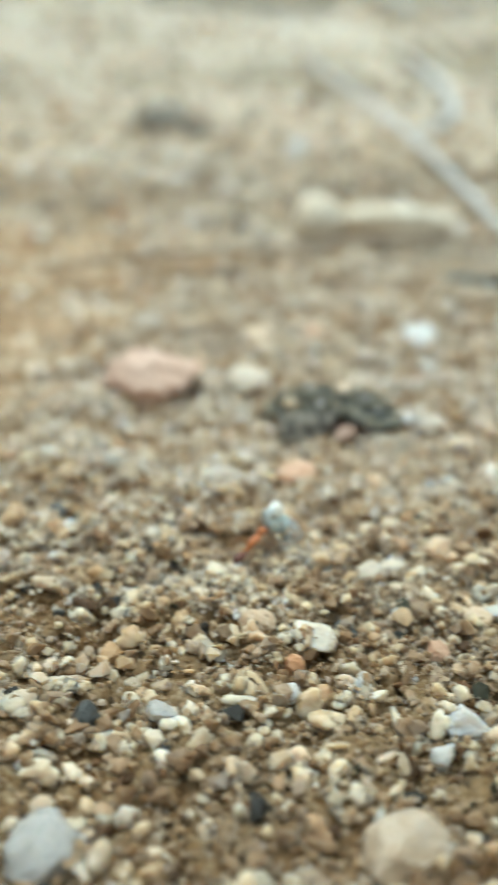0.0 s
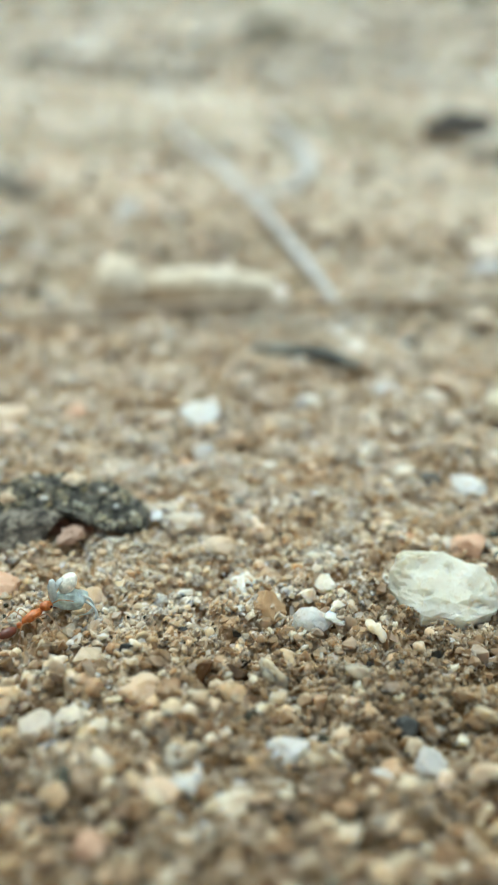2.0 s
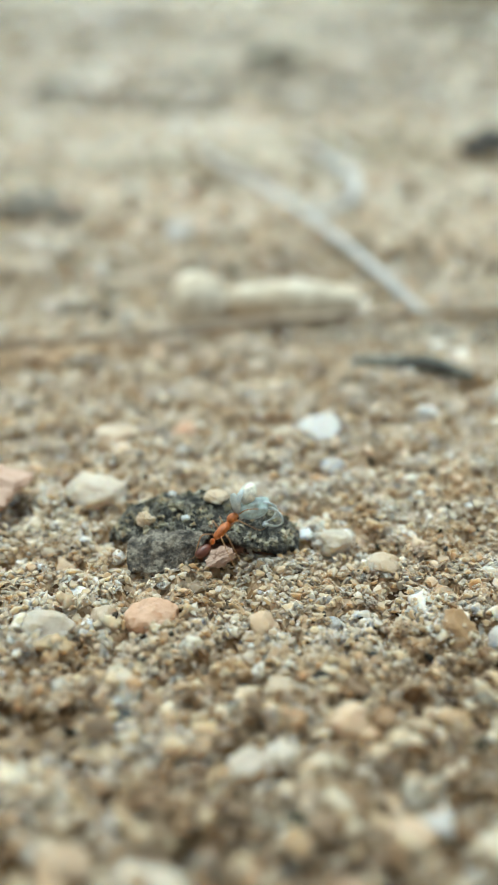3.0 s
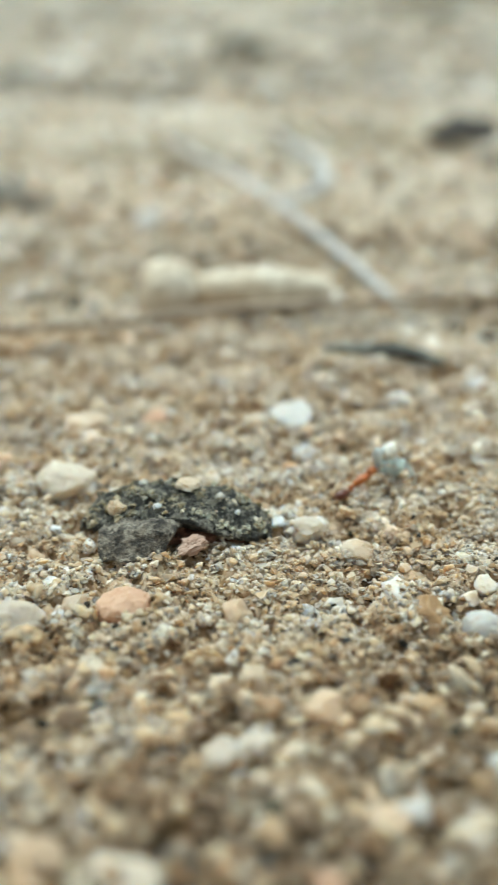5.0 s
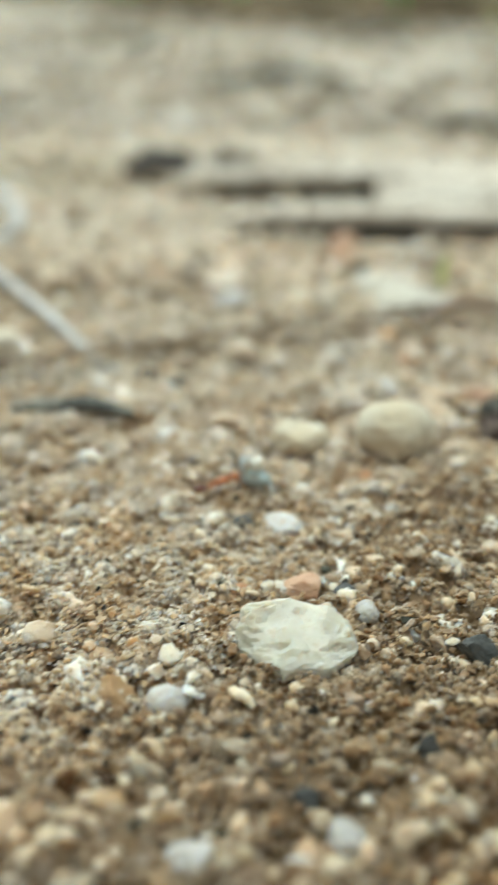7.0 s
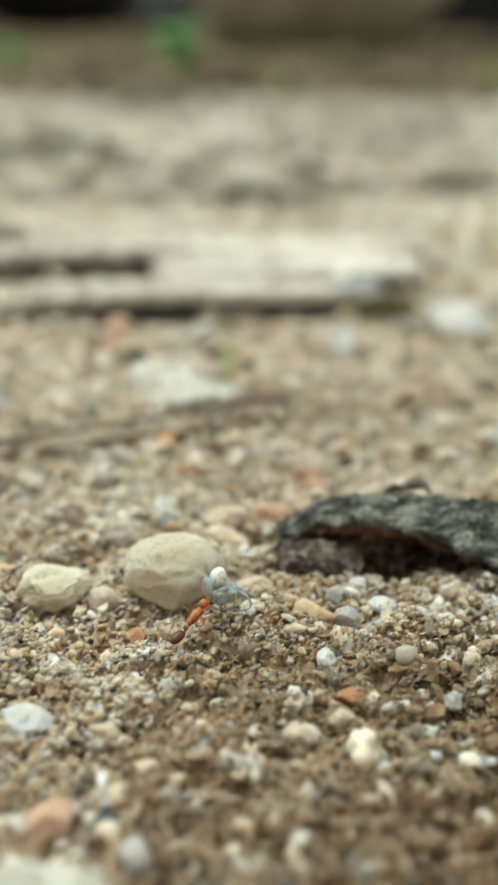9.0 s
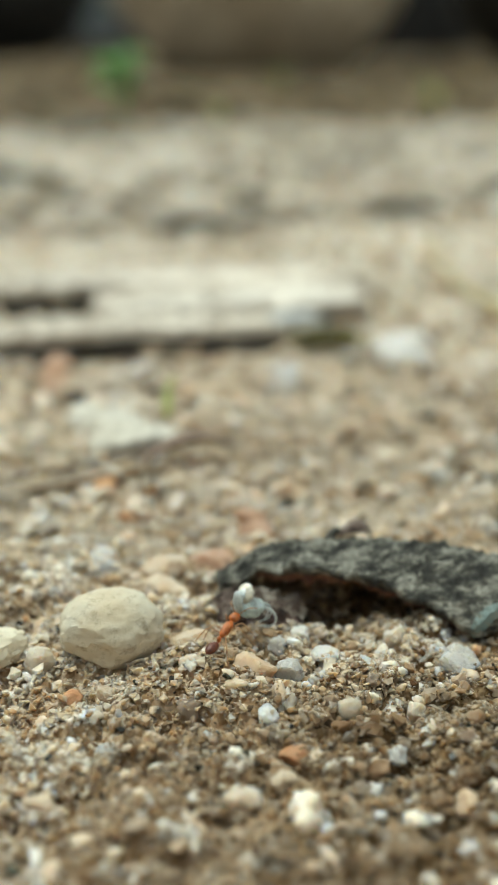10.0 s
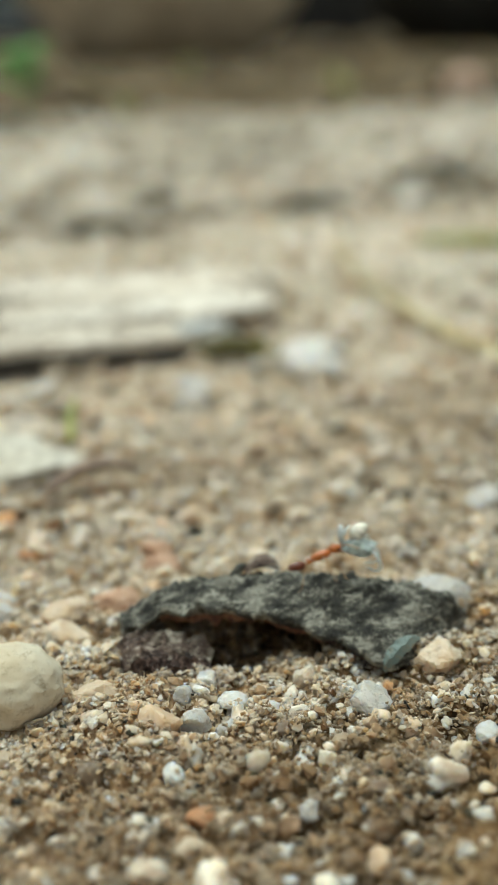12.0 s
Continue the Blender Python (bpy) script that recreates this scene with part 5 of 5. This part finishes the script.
def boulder(x, y, w, d, h, material, label, seed, turn=0, sunk=0.07):
    pebble(x, y, w, d, h, material, label, seed, turn, 0.95, 0.02, sunk, 4, "boulder", "boulder", 14, "boulders along the edge of the sand")


boulder(272, 975, 270, 220, 270, M_boulder, "large rounded tan boulder at the edge of the sand", 71)
# near-black colour puts shade into these boulders; some are added to fill dark gaps
boulder(500, 1470, 420, 240, 300, M_shaderock, "boulder with shade put into its near-black colour", 78, 0, 0.3)
boulder(90, 1420, 240, 240, 300, M_shaderock, "boulder with shade put into its near-black colour", 72)
boulder(-130, 1300, 280, 240, 300, M_shaderock, "boulder with shade put into its near-black colour", 73)
boulder(257, 1750, 62, 90, 190, M_bluerock, "blue-grey upright rock between boulders", 74)
boulder(235, 1640, 150, 80, 26, M_shaderock, "low stone with shade put into its near-black colour", 77)
boulder(575, 1010, 240, 240, 260, M_shaderock, "shade-dark grey boulder at the edge of the sand", 75)
boulder(760, 900, 260, 240, 280, M_boulder, "large rounded tan boulder at the edge of the sand", 76)
# added row, near-black in place of the shaded gaps between the boulders
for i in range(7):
    boulder(-700 + 330 * i, 1900 + 60 * (i % 2), 420, 300, 520, M_shaderock, "large added boulder at the back, near-black for shade", 80 + i)
pebble(262, 476, 18, 15, 14, M_pinkstone, "pinkish stone on the sand before the boulders", 95, 0, 0.75, 0.06, 0.2)


# ---- the ant and what it carries ----
def gloss_mat(name, col, rough, sss=0.0, coat=0.3, scale=2500, alpha=1.0):
    mat, nt, b = nodes_of(name)
    n = noise_node(nt, scale, 3)
    r = ramp_node(nt, [(0.35, tuple(c * 0.6 for c in col)), (0.65, tuple(min(1, c * 1.2) for c in col))])
    nt.links.new(n.outputs[0], r.inputs[0])
    nt.links.new(r.outputs[0], b.inputs["Base Color"])
    b.inputs["Roughness"].default_value = rough
    b.inputs["Coat Weight"].default_value = coat
    b.inputs["Coat Roughness"].default_value = 0.2
    b.inputs["Subsurface Weight"].default_value = sss
    b.inputs["Subsurface Radius"].default_value = (0.6, 0.5, 0.4)
    b.inputs["Subsurface Scale"].default_value = 0.4 * MM
    b.inputs["Transmission Weight"].default_value = 1 - alpha
    bump_node(nt, n.outputs[0], 0.2, 0.03, b)
    return mat


M_ant = gloss_mat("red-orange ant shell", (0.56, 0.17, 0.035), 0.4, 0.4, 0.05, 3500, 0.85)
M_gaster = gloss_mat("dark brown ant abdomen", (0.13, 0.03, 0.012), 0.4, 0.2, 0.1)
M_antleg = gloss_mat("amber ant leg", (0.50, 0.25, 0.10), 0.4, 0.6, 0.1, 2500, 0.6)
M_eye = gloss_mat("black eye", (0.01, 0.01, 0.01), 0.2)
M_cream_body = gloss_mat("cream prey abdomen", (0.80, 0.76, 0.66), 0.4, 0.7, 0.2)
M_pale_body = gloss_mat("pale blue-white prey body", (0.70, 0.80, 0.78), 0.35, 0.6, 0.3, 2500, 0.5)
M_pale_leg = gloss_mat("translucent white prey leg", (0.78, 0.88, 0.88), 0.3, 0.3, 0.3, 2500, 0.5)


def build_ant():
    base = thing("ant", at(0, 0, 0), "small red-orange ant with a dark brown abdomen, walking", "ant")
    head = part("head", blob(0.8, 0.6, 0.55, 1), M_ant, base, "", at(1.35, 0, 1.25, 0, 18, 0), True)
    for s in (-1, 1):
        part("eye", blob(0.16, 0.1, 0.14, 2, 2), M_eye, head, "black eye", at(0.1, s * 0.33, 0.08), True)
        part("mandible", tube([(0.35, s * 0.18, -0.08), (0.6, s * 0.2, -0.12), (0.75, s * 0.05, -0.14)], [0.09, 0.07, 0.03], 6), M_gaster, head, "", None, True)
        part("antenna", tube([(0.3, s * 0.15, 0.15), (0.45, s * 0.6, 0.55), (0.95, s * 0.75, 0.45), (1.25, s * 0.7, 0.3)], [0.035, 0.03, 0.03, 0.034], 6), M_antleg, head, "", None, True)
    part("mesosoma", blob(1.35, 0.52, 0.55, 2, 3, 0.15), M_ant, base, "", at(0.42, 0, 1.12, 0, -4, 0), True)
    part("petiole", blob(0.35, 0.26, 0.42, 3, 2), M_ant, base, "", at(-0.4, 0, 1.0), True)
    part("gaster", blob(1.1, 0.6, 0.56, 4), M_gaster, base, "glossy dark brown abdomen", at(-1.15, 0, 0.95, 0, 8, 0), True)
    legs = []
    for k, (x, ang, n) in enumerate(((0.75, 40, 1.35), (0.4, -4, 1.35), (0.1, -42, 1.6))):
        for s in (-1, 1):
            bm = tube([(0, 0, 0), (0.45 * n, 0, 0.35), (0.8 * n, 0, -0.35), (1.05 * n, 0, -0.95), (1.3 * n, 0, -1.0)], [0.04, 0.032, 0.026, 0.02, 0.015], 6)
            leg = part("leg", bm, M_antleg, base, "", at(x, s * 0.18, 0.98, 0, 0, s * (90 - ang)), True)
            legs.append((leg, x, s, ang, (k + (s > 0)) % 2))
    return base, legs


def build_prey():
    base = thing("pale_prey", at(0, 0, 0), "limp pale bluish insect with a cream abdomen, carried by the ant", "insect")
    part("abdomen", blob(1.35, 0.95, 0.9, 5, 4, 0.06), M_cream_body, base, "smooth cream egg-shaped abdomen", at(1.2, 0.15, 0.5, 0, -20, 25), True)
    part("thorax", blob(1.9, 1.3, 1.15, 6, 4, 0.3), M_pale_body, base, "", at(1.0, -0.15, -0.3, 0, 20, -10), True)
    part("head", blob(0.62, 0.6, 0.55, 7, 3, 0.15), M_pale_body, base, "", at(0.15, -0.05, -0.1), True)
    # limp legs curl back under the body in loops
    for k in range(8):
        s, n = (-1) ** k, 0.85 + 0.12 * (k % 3)
        bm = tube([(0, 0, 0), (0.6 * n, 0.1, 0.28), (1.2 * n, 0.12, 0.12), (1.45 * n, 0.1, -0.35), (1.15 * n, 0.05, -0.72), (0.6 * n, 0, -0.8)], [0.075, 0.07, 0.06, 0.05, 0.04, 0.025], 6)
        part("leg", bm, M_pale_leg, base, "", at(0.75 + 0.18 * (k // 2), s * 0.25, -0.25 - 0.05 * k, 18 * s, 4 + 13 * (k % 3), s * (24 + 17 * (k // 2))), True)
    for k, (tip, turn) in enumerate(((-75, 20), (-50, -25))):
        part("wing_stub", strip(1.3, 0.6, 0.05, 8 + k, nu=12, nv=6, jag=0.05, thick=0.05, crown=0.12, fine=0.02, blunt=2), M_pale_leg, base, "", at(0.2 + 0.25 * k, 0.05, 0.7, 0, tip, turn), True)
    part("antenna", tube([(0, 0, 0), (-0.1, 0.1, 0.7), (0.15, 0.2, 1.2)], [0.045, 0.04, 0.02], 6), M_pale_leg, base, "", at(0.1, 0, 0.1), True)
    return base


ANT, ANT_LEGS = build_ant()
PREY = build_prey()

# Seconds; place under the ant's middle in millimetres; heading and nose-up in degrees.
ANT_ROWS = [
    (0, -17.3, 54.9, 1.4, 69, 8), (0.5, -15.0, 54.3, 1.4, 58, 8), (1, -14.8, 56.2, 1.2, 32, 6), (1.5, -13.8, 60.5, 0.8, 56, 6),
    (2, -13.5, 62.9, 0.6, 55, 8), (2.5, -14.9, 67.4, 0.4, 58, 10), (2.8, -15.0, 70.4, 1.2, 58, 25), (3.3, -14.0, 73.6, 2.2, 45, 10),
    (3.8, -12.2, 76.2, 1.6, 25, -15), (4.3, -11.0, 77.2, 0.5, 12, 0), (4.5, -10.7, 77.4, 0.4, 10, 6), (5, -6.8, 81.2, 0.1, 46, 14), (5.5, -2.4, 85.4, 0, 14, 6),
    (6, -2.3, 86.5, 0, 44, 8), (6.5, -0.5, 87.9, 0, 4, 6), (7.1, 4.6, 91.0, 0, 15, 6), (7.7, 9.8, 92.6, 0, -10, 6), (8.3, 14.2, 92.4, 0, -30, 6),
    (8.5, 14.3, 92.3, 0, -20, 8), (9, 17.2, 92.4, 0.2, 40, 18), (9.5, 20.6, 93.2, 0, -10, 10), (10, 23.0, 95.1, 0.6, 43, 12), (10.5, 25.2, 97.6, 2.0, -10, 10),
    (11, 26.8, 96.6, 2.7, 44, 24), (11.5, 28.8, 98.1, 3.4, 20, 12), (12, 35.9, 98.8, 4.1, -12, 16),
]


def ant_pose(x, y, z, yaw, nose):
    return at(x, y, z, 0, 0, yaw) @ at(0, 0, 0, 0, -nose, 0)


def motions():
    rows = [(t, ant_pose(*row)) for t, *row in ANT_ROWS]
    walk(ANT, rows)
    walk(PREY, [(t, m @ at(1.75, 0, 1.25)) for t, m in rows])
    for leg, x, s, ang, phase in ANT_LEGS:
        steps = []
        for k in range(61):
            swing = 16 * (1 if (k + phase) % 2 else -1)
            steps.append((k * 0.2, at(x, s * 0.18, 0.98, 0, -6 * ((k + phase) % 2), s * (90 - ang) - s * swing)))
        walk(leg, steps)


motions()
